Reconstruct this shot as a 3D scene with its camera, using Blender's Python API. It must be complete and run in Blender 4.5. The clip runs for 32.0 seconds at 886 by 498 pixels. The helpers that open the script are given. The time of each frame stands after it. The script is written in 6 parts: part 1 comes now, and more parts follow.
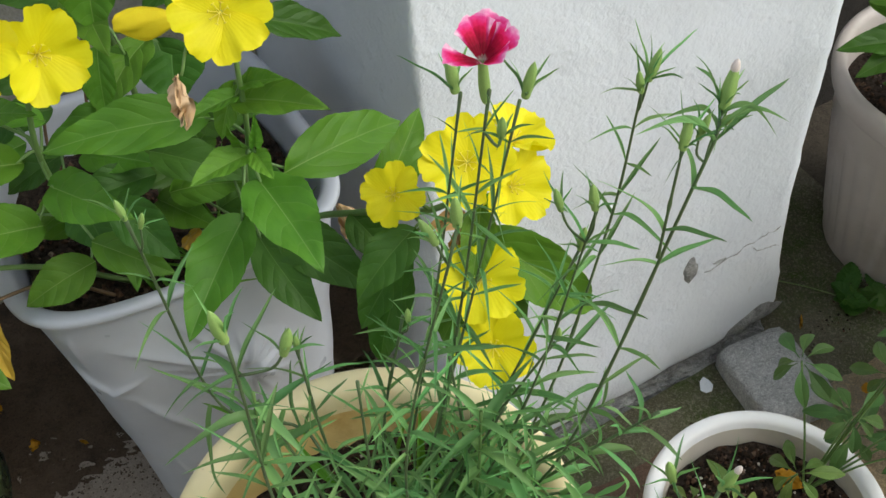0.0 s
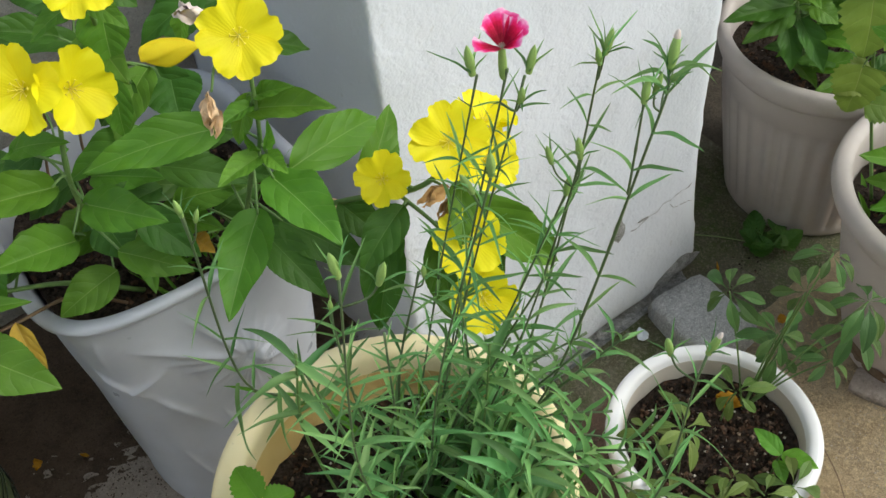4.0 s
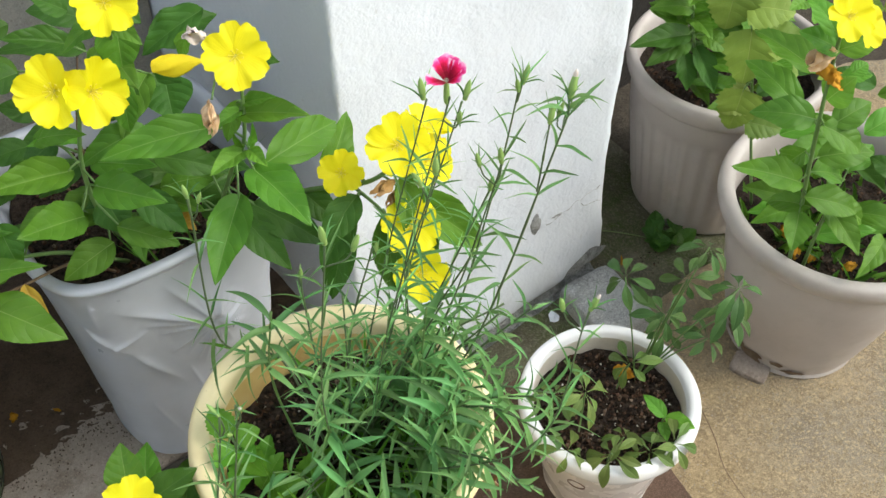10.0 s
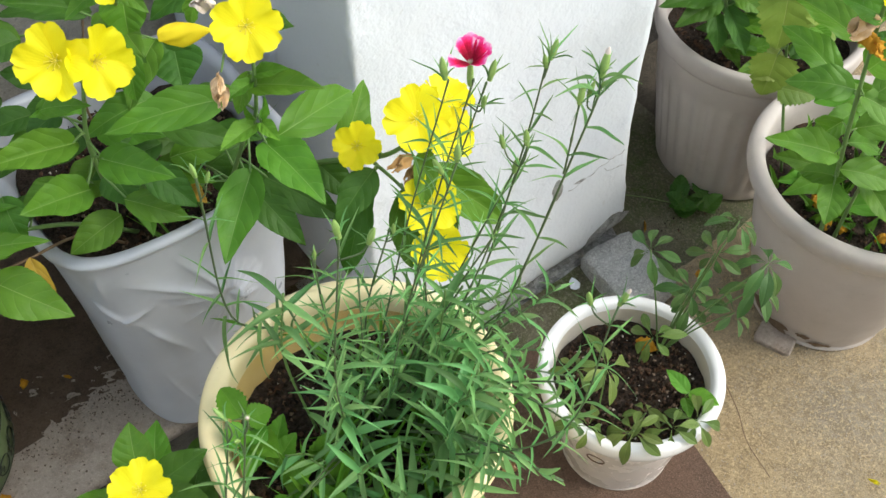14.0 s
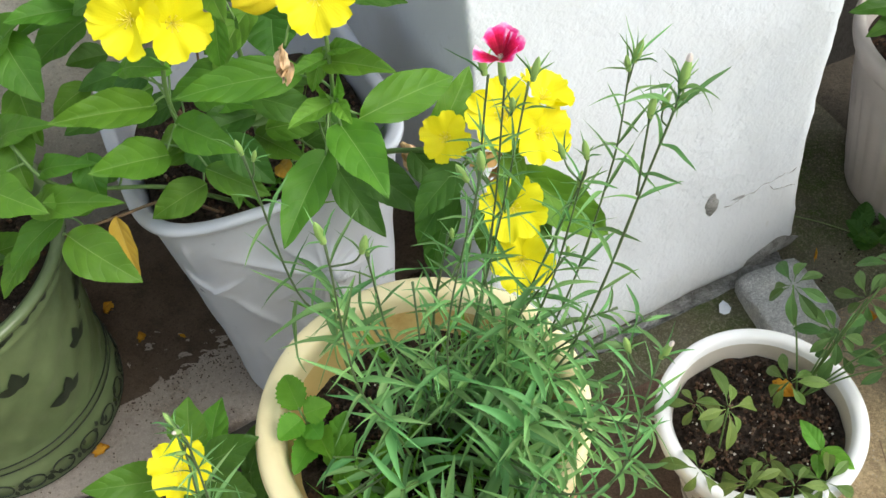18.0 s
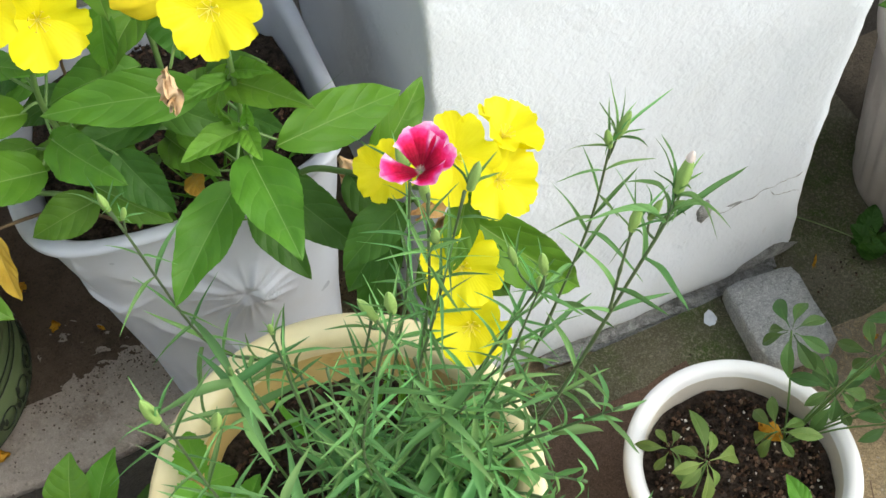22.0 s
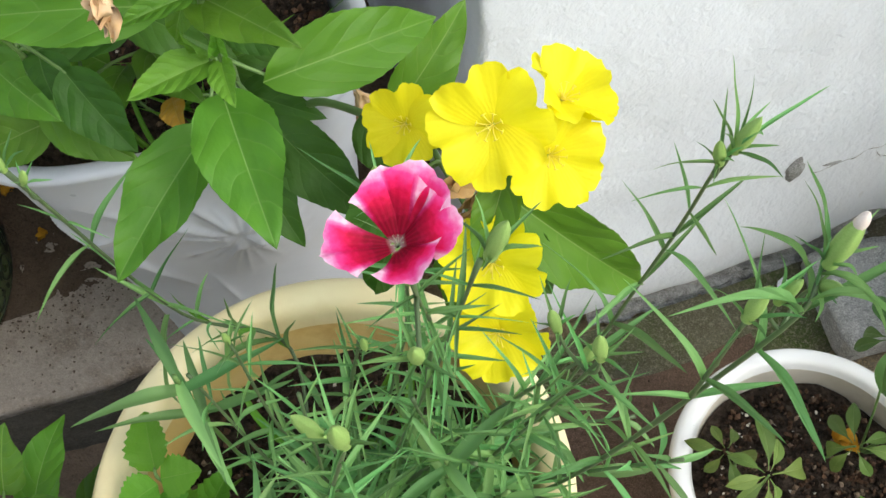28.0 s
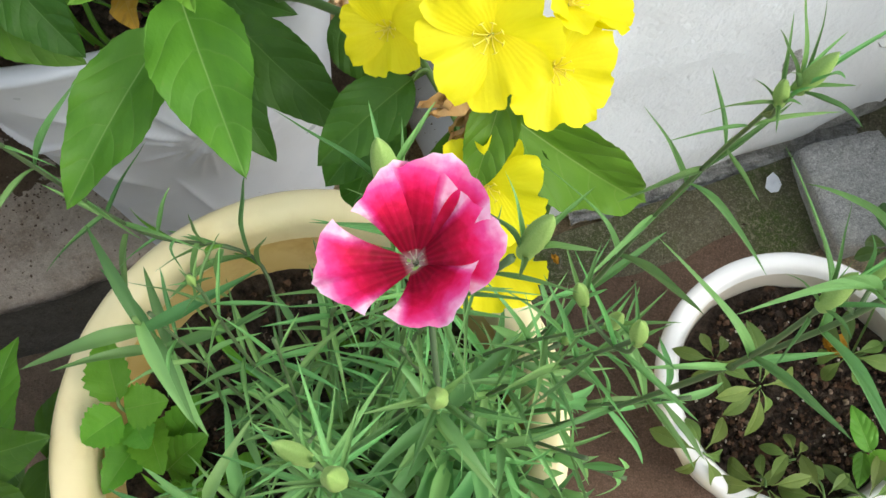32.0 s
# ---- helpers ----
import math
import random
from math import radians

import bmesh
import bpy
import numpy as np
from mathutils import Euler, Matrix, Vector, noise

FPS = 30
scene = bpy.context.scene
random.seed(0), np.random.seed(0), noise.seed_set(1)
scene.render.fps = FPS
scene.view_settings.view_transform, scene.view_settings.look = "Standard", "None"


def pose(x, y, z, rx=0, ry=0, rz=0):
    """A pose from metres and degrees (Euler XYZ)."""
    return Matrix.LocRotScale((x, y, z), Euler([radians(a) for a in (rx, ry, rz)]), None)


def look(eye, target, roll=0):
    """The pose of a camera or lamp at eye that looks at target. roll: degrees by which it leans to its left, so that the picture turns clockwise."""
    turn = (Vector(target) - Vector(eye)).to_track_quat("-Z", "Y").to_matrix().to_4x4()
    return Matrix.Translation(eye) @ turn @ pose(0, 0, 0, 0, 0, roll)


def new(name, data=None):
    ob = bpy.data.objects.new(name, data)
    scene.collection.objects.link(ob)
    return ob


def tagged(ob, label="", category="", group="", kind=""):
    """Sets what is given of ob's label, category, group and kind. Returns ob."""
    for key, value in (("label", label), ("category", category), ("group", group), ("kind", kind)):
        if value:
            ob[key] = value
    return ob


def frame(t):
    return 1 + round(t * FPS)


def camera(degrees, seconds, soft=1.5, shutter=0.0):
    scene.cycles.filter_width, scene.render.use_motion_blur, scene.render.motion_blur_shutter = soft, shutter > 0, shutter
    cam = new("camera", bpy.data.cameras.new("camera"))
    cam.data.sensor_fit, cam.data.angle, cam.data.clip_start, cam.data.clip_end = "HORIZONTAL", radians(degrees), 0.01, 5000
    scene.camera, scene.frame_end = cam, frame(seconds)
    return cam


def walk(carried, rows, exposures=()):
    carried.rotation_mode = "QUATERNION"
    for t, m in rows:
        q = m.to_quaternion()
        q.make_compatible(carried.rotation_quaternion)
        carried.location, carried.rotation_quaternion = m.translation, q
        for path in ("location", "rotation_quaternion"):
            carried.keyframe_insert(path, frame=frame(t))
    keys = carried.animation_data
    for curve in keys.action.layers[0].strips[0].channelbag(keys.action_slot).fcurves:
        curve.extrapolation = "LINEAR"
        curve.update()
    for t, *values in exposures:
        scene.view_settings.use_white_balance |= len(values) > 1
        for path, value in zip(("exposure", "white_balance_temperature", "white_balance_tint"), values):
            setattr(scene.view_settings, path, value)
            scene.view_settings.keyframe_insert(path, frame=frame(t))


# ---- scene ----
cam = camera(44.8, 32.0)
METRES, EYE, TILT, LEAN, TURN = 1.2, 1.2, -48.0, 3.95, 0.0
ROWS = [
    (0.0, 0.0, 0.0, 0.0, 0.0, 0.0, 0.0),
    (0.5, -0.0032, -0.0211, 0.0098, -0.2, -0.81, 0.39),
    (1.0, -0.0046, -0.0354, 0.0115, -0.52, -0.94, 0.79),
    (1.5, -0.0069, -0.0457, 0.0126, -1.03, -1.24, 1.06),
    (2.0, -0.0087, -0.0591, 0.0141, -1.47, -1.56, 1.21),
    (2.5, -0.0051, -0.0612, 0.0088, -1.59, -1.54, 1.27),
    (4.5, -0.0853, -0.1193, -0.035, -8.55, 0.99, 9.45),
    (5.0, -0.0998, -0.1402, -0.0485, -11.36, 1.88, 11.2),
    (5.5, -0.0887, -0.1606, -0.0606, -10.54, 2.97, 10.17),
    (6.0, -0.0549, -0.1852, -0.0614, -6.23, 3.45, 6.14),
    (6.5, -0.0423, -0.2056, -0.0563, -4.5, 2.48, 4.02),
    (7.0, -0.0468, -0.2175, -0.0572, -4.44, 1.06, 3.82),
    (7.5, -0.0565, -0.2278, -0.0579, -4.95, -0.53, 4.41),
    (8.0, -0.0668, -0.2399, -0.0496, -5.89, -1.43, 4.74),
    (8.5, -0.0787, -0.2507, -0.0422, -7.05, -0.91, 4.88),
    (9.0, -0.0864, -0.2555, -0.0411, -7.8, 0.12, 5.08),
    (9.5, -0.0894, -0.2583, -0.0373, -8.44, 0.27, 5.2),
    (10.0, -0.093, -0.2569, -0.0295, -9.38, -0.52, 5.1),
    (10.5, -0.0965, -0.2544, -0.0242, -9.9, -1.02, 4.82),
    (11.0, -0.0979, -0.2488, -0.0223, -9.85, -1.13, 4.56),
    (11.5, -0.0969, -0.2414, -0.0187, -9.61, -1.31, 4.36),
    (12.0, -0.095, -0.2355, -0.016, -9.44, -1.54, 4.17),
    (12.5, -0.0901, -0.2303, -0.0155, -9.37, -1.84, 4.2),
    (13.0, -0.0848, -0.2241, -0.0128, -9.14, -2.34, 4.36),
    (13.5, -0.084, -0.2211, -0.0121, -8.78, -2.84, 4.56),
    (14.0, -0.0876, -0.2209, -0.0058, -8.47, -3.3, 4.54),
    (14.5, -0.0863, -0.2136, -0.0051, -7.84, -3.32, 4.5),
    (16.5, -0.0008, -0.1806, 0.0024, 0.17, -3.61, 1.95),
    (17.0, 0.0098, -0.1755, 0.0006, 2.14, -3.59, 0.59),
    (17.5, 0.0166, -0.169, 0.0034, 3.3, -3.82, -0.65),
    (18.0, 0.0163, -0.1546, 0.0042, 3.42, -3.94, -1.58),
    (18.5, 0.0065, -0.1347, 0.0098, 2.47, -4.21, -1.5),
    (19.0, -0.002, -0.1176, 0.0258, 0.99, -4.13, 0.1),
    (19.5, -0.0127, -0.0912, 0.0402, -1.27, -3.97, 2.04),
    (20.0, -0.0175, -0.0733, 0.0497, -3.71, -4.39, 3.59),
    (20.5, -0.0093, -0.0537, 0.0578, -4.56, -5.34, 3.17),
    (21.0, 0.0094, -0.0387, 0.071, -2.45, -6.39, -0.47),
    (21.5, 0.0255, -0.0237, 0.0775, 0.55, -7.37, -3.13),
    (22.0, 0.0333, -0.0062, 0.0818, 2.98, -8.65, -4.53),
    (22.5, 0.0413, 0.0147, 0.0876, 4.67, -9.95, -5.5),
    (23.0, 0.0517, 0.0317, 0.0946, 5.97, -11.09, -6.39),
    (23.5, 0.0646, 0.0476, 0.1036, 8.36, -12.05, -8.23),
    (24.0, 0.0748, 0.0632, 0.1046, 11.77, -12.81, -11.16),
    (24.5, 0.0721, 0.0725, 0.1009, 14.65, -13.39, -13.87),
    (26.5, 0.0497, 0.1183, 0.1011, 10.44, -13.35, -9.76),
    (27.0, 0.0442, 0.1282, 0.1012, 8.93, -13.9, -9.37),
    (27.5, 0.0364, 0.136, 0.1027, 7.55, -14.64, -9.14),
    (28.0, 0.0325, 0.1438, 0.1033, 6.71, -15.16, -8.93),
    (28.5, 0.0272, 0.1494, 0.1034, 5.79, -15.63, -8.73),
    (29.0, 0.0251, 0.1587, 0.1053, 5.3, -16.37, -8.54),
    (29.5, 0.0254, 0.1676, 0.108, 5.01, -17.18, -8.28),
    (30.0, 0.0241, 0.1752, 0.1085, 4.82, -18.17, -8.22),
    (30.5, 0.0222, 0.1788, 0.1054, 4.85, -19.33, -8.52),
    (31.0, 0.0201, 0.1818, 0.1052, 4.86, -20.73, -8.96),
    (31.5, 0.0197, 0.1871, 0.1065, 5.1, -21.44, -9.19),
    (32.0, 0.0177, 0.1924, 0.1072, 5.03, -21.55, -9.45),
]
walk(cam, [(t, pose(0, 0, EYE, TILT, LEAN, TURN) @ pose(METRES * x, METRES * y, METRES * z, 90 + pitch, roll, yaw)) for t, x, y, z, yaw, pitch, roll in ROWS],
     exposures=[(0, 0.24, 6600, 4.5), (1, 0.31, 6600, 4.5), (2, 0.34, 6600, 4.5), (5, 0.36, 6600, 4.5), (6, 0.45, 6600, 4.5), (7, 0.58, 6600, 4.5), (10, 0.74, 6600, 4.5), (17, 0.77, 6600, 4.5), (21, 0.75, 6600, 4.5), (27, 0.68, 6600, 4.5), (32, 0.7, 6600, 4.5)])

# ---- world and light ----
world = bpy.data.worlds.new("sky")
scene.world = world
world.use_nodes = True
wn = world.node_tree.nodes
sky = wn.new("ShaderNodeTexSky")
sky.sky_type, sky.sun_disc = "NISHITA", False
SUN_AZ, SUN_EL = radians(110), radians(44)
sky.sun_elevation, sky.sun_rotation = SUN_EL, SUN_AZ
sky.dust_density, sky.air_density = 2.0, 1.0
haze = wn.new("ShaderNodeHueSaturation")   # thin bright cloud greys the sky
haze.inputs["Saturation"].default_value = 0.5
world.node_tree.links.new(sky.outputs[0], haze.inputs["Color"])
world.node_tree.links.new(haze.outputs[0], wn["Background"].inputs[0])
wn["Background"].inputs[1].default_value = 0.272
sun_data = bpy.data.lights.new("sun", "SUN")
sun_data.energy, sun_data.angle, sun_data.color = 0.52, radians(16), (1.0, 0.96, 0.90)
sun = new("sun", sun_data)
sun_from = Vector((math.sin(SUN_AZ) * math.cos(SUN_EL), math.cos(SUN_AZ) * math.cos(SUN_EL), math.sin(SUN_EL)))
sun.matrix_world = look(sun_from * 5, (0, 0, 0))


# ---- materials ----
class Mat:
    """A small node-material builder round one Principled shader."""

    def __init__(self, name, rough=0.6, spec=0.4, metal=0.0):
        self.m = bpy.data.materials.new(name)
        self.m.use_nodes = True
        self.t = self.m.node_tree
        self.b = self.t.nodes["Principled BSDF"]
        self.b.inputs["Roughness"].default_value = rough
        self.b.inputs["Specular IOR Level"].default_value = spec
        self.b.inputs["Metallic"].default_value = metal
        self.coord = self.t.nodes.new("ShaderNodeTexCoord")

    def node(self, kind):
        return self.t.nodes.new(kind)

    def put(self, a, socket):
        if isinstance(a, bpy.types.NodeSocket):
            self.t.links.new(a, socket)
        else:
            socket.default_value = a

    def math(self, op, a, b=0.0, clamp=False):
        n = self.node("ShaderNodeMath")
        n.operation, n.use_clamp = op, clamp
        self.put(a, n.inputs[0])
        self.put(b, n.inputs[1])
        return n.outputs[0]

    def noise(self, scale, detail=4.0, rough=0.55, vec=None, distort=0.0):
        n = self.node("ShaderNodeTexNoise")
        n.inputs["Scale"].default_value, n.inputs["Detail"].default_value = scale, detail
        n.inputs["Roughness"].default_value, n.inputs["Distortion"].default_value = rough, distort
        self.t.links.new(vec or self.coord.outputs["Object"], n.inputs["Vector"])
        return n.outputs["Fac"]

    def voronoi(self, scale, feature="F1", vec=None):
        n = self.node("ShaderNodeTexVoronoi")
        n.feature = feature
        n.inputs["Scale"].default_value = scale
        self.t.links.new(vec or self.coord.outputs["Object"], n.inputs["Vector"])
        return n.outputs["Distance"]

    def ramp(self, fac, stops):
        n = self.node("ShaderNodeValToRGB")
        e = n.color_ramp.elements
        while len(e) < len(stops):
            e.new(0.5)
        for k, (p, c) in zip(e, stops):
            k.position, k.color = p, (*c, 1) if len(c) == 3 else c
        self.put(fac, n.inputs[0])
        return n.outputs[0]

    def band(self, fac, lo, hi):
        """0 below lo, 1 above hi."""
        n = self.node("ShaderNodeMapRange")
        n.inputs[1].default_value, n.inputs[2].default_value = lo, hi
        self.put(fac, n.inputs[0])
        return n.outputs[0]

    def mix(self, fac, a, b, mode="MIX"):
        n = self.node("ShaderNodeMix")
        n.data_type, n.blend_type = "RGBA", mode
        self.put(fac, n.inputs[0])
        for v, s in ((a, n.inputs[6]), (b, n.inputs[7])):
            self.put((*v, 1) if isinstance(v, tuple) and len(v) == 3 else v, s)
        return n.outputs[2]

    def xyz(self):
        n = self.node("ShaderNodeSeparateXYZ")
        self.t.links.new(self.coord.outputs["Object"], n.inputs[0])
        return n.outputs

    def vary(self, col, amount=0.25, hue=0.02, island=False):
        """Each object (or each loose piece) a little different in hue and value."""
        if island:
            chance = self.node("ShaderNodeNewGeometry").outputs["Random Per Island"]
        else:
            chance = self.node("ShaderNodeObjectInfo").outputs["Random"]
        n = self.node("ShaderNodeHueSaturation")
        self.put(self.math("ADD", self.math("MULTIPLY", chance, hue * 2), 0.5 - hue), n.inputs["Hue"])
        r2 = self.math("FRACT", self.math("MULTIPLY", chance, 7.31))
        self.put(self.math("ADD", self.math("MULTIPLY", r2, amount * 2), 1 - amount), n.inputs["Value"])
        self.put(col, n.inputs["Color"])
        return n.outputs[0]

    def color(self, c):
        self.put((*c, 1) if isinstance(c, tuple) and len(c) == 3 else c, self.b.inputs["Base Color"])
        return self

    def bump(self, height, strength=0.3, dist=0.002):
        n = self.node("ShaderNodeBump")
        n.inputs["Strength"].default_value, n.inputs["Distance"].default_value = strength, dist
        self.put(height, n.inputs["Height"])
        self.t.links.new(n.outputs[0], self.b.inputs["Normal"])
        return self

    def thin(self, col, share):
        """Lets light through, as leaves and petals do."""
        tr = self.node("ShaderNodeBsdfTranslucent")
        self.put((*col, 1) if isinstance(col, tuple) and len(col) == 3 else col, tr.inputs["Color"])
        mx = self.node("ShaderNodeMixShader")
        mx.inputs[0].default_value = share
        self.t.links.new(self.b.outputs[0], mx.inputs[1])
        self.t.links.new(tr.outputs[0], mx.inputs[2])
        self.t.links.new(mx.outputs[0], self.t.nodes["Material Output"].inputs[0])
        return self


def leaf_material(name, dark, light, vein, veins=5.0, slant=5.5, rough=0.5, share=0.3, amount=0.22, dirt=True, hue=0.02, island=False, quilt=1.7):
    m = Mat(name, rough, 0.3)
    x, y, z = m.xyz()
    ay = m.math("ABSOLUTE", y)
    bend = m.math("MULTIPLY", m.math("POWER", ay, 1.6), slant)
    phase = m.math("ADD", m.math("SUBTRACT", m.math("MULTIPLY", x, veins), bend), m.math("MULTIPLY", m.noise(2.2, 2), 0.5))
    saw = m.math("PINGPONG", phase, 0.5)
    side = m.math("SUBTRACT", 1.0, m.band(saw, 0.0, 0.06))
    rib = m.math("SUBTRACT", 1.0, m.band(ay, 0.003, 0.014))
    mid = m.math("MULTIPLY", rib, m.math("SUBTRACT", 1.0, m.math("MULTIPLY", x, 0.65)))
    pillow = m.math("MULTIPLY", m.math("POWER", m.math("MULTIPLY", saw, 2.0), 0.45), m.band(ay, 0.0, 0.12))
    col = m.mix(m.noise(3.5, 3), dark, light)
    if dirt:
        col = m.mix(m.math("MULTIPLY", m.band(m.noise(14, 2), 0.66, 0.8), 0.3), col, (0.16, 0.17, 0.04))
    col = m.mix(m.math("MAXIMUM", m.math("MULTIPLY", side, 0.10), m.math("MULTIPLY", mid, 0.6)), col, vein)
    col = m.vary(col, amount, hue, island)
    m.color(col)
    h = m.math("SUBTRACT", m.math("ADD", m.math("MULTIPLY", pillow, quilt), m.math("MULTIPLY", m.noise(7, 4), 1.3)), m.math("MULTIPLY", rib, 0.6))
    m.bump(h, 0.42, 0.0013)
    tint = m.mix(0.5, col, light)
    return m.thin(tint, share).m


PRIMROSE_LEAF = leaf_material("primrose_leaf_green", (0.060, 0.165, 0.014), (0.120, 0.272, 0.024), (0.33, 0.47, 0.16), amount=0.12, hue=0.010)
# darker copy of the primrose green: shade of inner, rear leaves in the colour
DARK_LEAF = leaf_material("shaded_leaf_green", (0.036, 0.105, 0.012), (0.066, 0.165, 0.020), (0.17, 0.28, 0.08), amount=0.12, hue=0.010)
FRESH_LEAF = leaf_material("fresh_leaf_green", (0.095, 0.255, 0.022), (0.165, 0.375, 0.04), (0.35, 0.5, 0.15), amount=0.12, hue=0.010)
YELLOW_LEAF = leaf_material("yellowing_leaf", (0.5, 0.26, 0.03), (0.62, 0.4, 0.06), (0.6, 0.5, 0.2), share=0.2)
PINK_LEAF, PINK_FOLIAGE = [leaf_material(n, (0.124, 0.278, 0.088), (0.222, 0.435, 0.150), (0.30, 0.50, 0.20), veins=0.0, slant=0.0, rough=0.46, share=0.36, amount=0.5, dirt=False, hue=0.026, island=i) for n, i in (("dianthus_leaf_green", False), ("dianthus_foliage_green", True))]
MINT_LEAF = leaf_material("mint_leaf_green", (0.075, 0.245, 0.015), (0.125, 0.335, 0.028), (0.22, 0.38, 0.09), veins=6, slant=3, quilt=0.35)
HEART_LEAF = leaf_material("pale_heart_leaf", (0.14, 0.23, 0.03), (0.23, 0.33, 0.055), (0.33, 0.36, 0.12), veins=5, slant=4, quilt=1.7)
UMBRELLA_LEAF = leaf_material("umbrella_leaf_green", (0.048, 0.108, 0.024), (0.092, 0.172, 0.045), (0.22, 0.31, 0.12), veins=0.0, slant=0.0, rough=0.55, share=0.2)


UMBRELLA_PALE = leaf_material("umbrella_leaf_olive", (0.085, 0.145, 0.030), (0.15, 0.215, 0.052), (0.30, 0.36, 0.14), veins=0.0, slant=0.0, rough=0.55, share=0.2)


def stem_material(name, a, b):
    m = Mat(name, 0.5, 0.35)
    m.color(m.mix(m.noise(40, 3), a, b))
    return m.bump(m.noise(300, 2), 0.2, 0.0005).m


GREEN_STEM = stem_material("green_stem", (0.10, 0.19, 0.05), (0.16, 0.26, 0.08))
DARK_STEM = stem_material("purplish_stem", (0.060, 0.075, 0.042), (0.12, 0.20, 0.075))
FRESH_STEM = stem_material("runner_green", (0.12, 0.18, 0.05), (0.2, 0.26, 0.1))
BROWN_STEM = stem_material("woody_stem", (0.10, 0.06, 0.035), (0.2, 0.13, 0.07))
CALYX = stem_material("calyx_green", (0.19, 0.33, 0.07), (0.33, 0.47, 0.15))


def petal_yellow():
    m = Mat("primrose_petal_yellow", 0.5, 0.25)
    x, y, z = m.xyz()
    fan = m.math("DIVIDE", y, m.math("ADD", x, 0.25))
    rays = m.math("PINGPONG", m.math("ADD", m.math("MULTIPLY", fan, 9.0), m.math("MULTIPLY", m.noise(5, 2), 0.6)), 0.5)
    col = m.mix(m.noise(3, 2), (0.89, 0.78, 0.012), (0.93, 0.85, 0.025))
    col = m.mix(m.math("MULTIPLY", m.math("SUBTRACT", 1.0, m.band(rays, 0.0, 0.06)), 0.16), col, (0.74, 0.56, 0.004))
    col = m.mix(m.math("MULTIPLY", m.math("SUBTRACT", 1.0, m.band(x, 0.03, 0.2)), 0.8), col, (0.70, 0.60, 0.01))
    col = m.vary(col, 0.05, 0.004)
    m.color(col).bump(m.math("ADD", rays, m.math("MULTIPLY", m.noise(14, 3), 0.8)), 0.24, 0.0009)
    return m.thin(col, 0.36).m


def petal_pink():
    m = Mat("dianthus_petal_pink", 0.6, 0.2)
    x, y, z = m.xyz()
    n = m.noise(9, 3)
    ratio = m.math("DIVIDE", m.math("ABSOLUTE", y), m.math("ADD", m.math("MULTIPLY", m.math("POWER", x, 0.9), 0.36), 0.05))
    edge = m.math("ADD", m.math("MAXIMUM", m.math("MULTIPLY", m.band(x, 0.62, 1.02), 0.98), m.math("MULTIPLY", m.math("MULTIPLY", m.band(ratio, 0.72, 1.02), 0.95), m.band(x, 0.25, 0.6))),
                  m.math("MULTIPLY", m.math("SUBTRACT", n, 0.5), 0.5), True)
    col = m.ramp(edge, [(0.0, (0.62, 0.003, 0.055)), (0.26, (0.76, 0.012, 0.13)), (0.52, (0.80, 0.06, 0.28)), (0.78, (0.85, 0.24, 0.48)), (1.0, (0.93, 0.62, 0.76))])
    deep = m.math("MULTIPLY", m.math("SUBTRACT", 1.0, m.band(m.math("ADD", x, m.math("MULTIPLY", n, 0.35)), 0.5, 0.85)), 0.85)
    fan = m.math("PINGPONG", m.math("MULTIPLY", m.math("DIVIDE", y, m.math("ADD", x, 0.2)), 10.0), 0.5)
    col = m.mix(m.math("MULTIPLY", deep, m.band(fan, -1.6, 0.4)), col, (0.13, 0.0, 0.008))
    col = m.mix(m.math("SUBTRACT", 1.0, m.band(x, 0.02, 0.12)), col, (0.45, 0.3, 0.3))
    m.color(col).bump(m.math("ADD", fan, n), 0.3, 0.0006)
    return m.thin(col, 0.3).m


YELLOW_PETAL, PINK_PETAL = petal_yellow(), petal_pink()


def plain(name, a, b, scale=30.0, rough=0.6, spec=0.4, bump=0.2, dist=0.001, fine=300.0):
    m = Mat(name, rough, spec)
    m.color(m.mix(m.band(m.noise(scale, 5), 0.3, 0.7), a, b))
    return m.bump(m.math("ADD", m.noise(scale, 4), m.math("MULTIPLY", m.noise(fine, 3), 0.4)), bump, dist).m


STAMEN = plain("stamen_yellow", (0.75, 0.6, 0.03), (0.85, 0.75, 0.15), 80)
ANTHER = plain("anther_grey", (0.42, 0.45, 0.28), (0.55, 0.55, 0.42), 80)
WILTED = plain("wilted_petal", (0.58, 0.34, 0.14), (0.78, 0.60, 0.42), 60, 0.8, 0.15, 0.6)
WILTED_BROWN = plain("wilted_brown_petal", (0.44, 0.24, 0.08), (0.64, 0.42, 0.21), 60, 0.8, 0.15, 0.6)
BUD_YELLOW = plain("folded_yellow_petal", (0.86, 0.62, 0.015), (0.92, 0.76, 0.03), 50, 0.55, 0.2, 0.4)
WILTED_ORANGE = plain("wilted_orange", (0.42, 0.19, 0.015), (0.60, 0.32, 0.035), 60, 0.8, 0.15, 0.5)
PALE_BUD = plain("pale_bud", (0.60, 0.50, 0.45), (0.72, 0.63, 0.56), 60, 0.6)


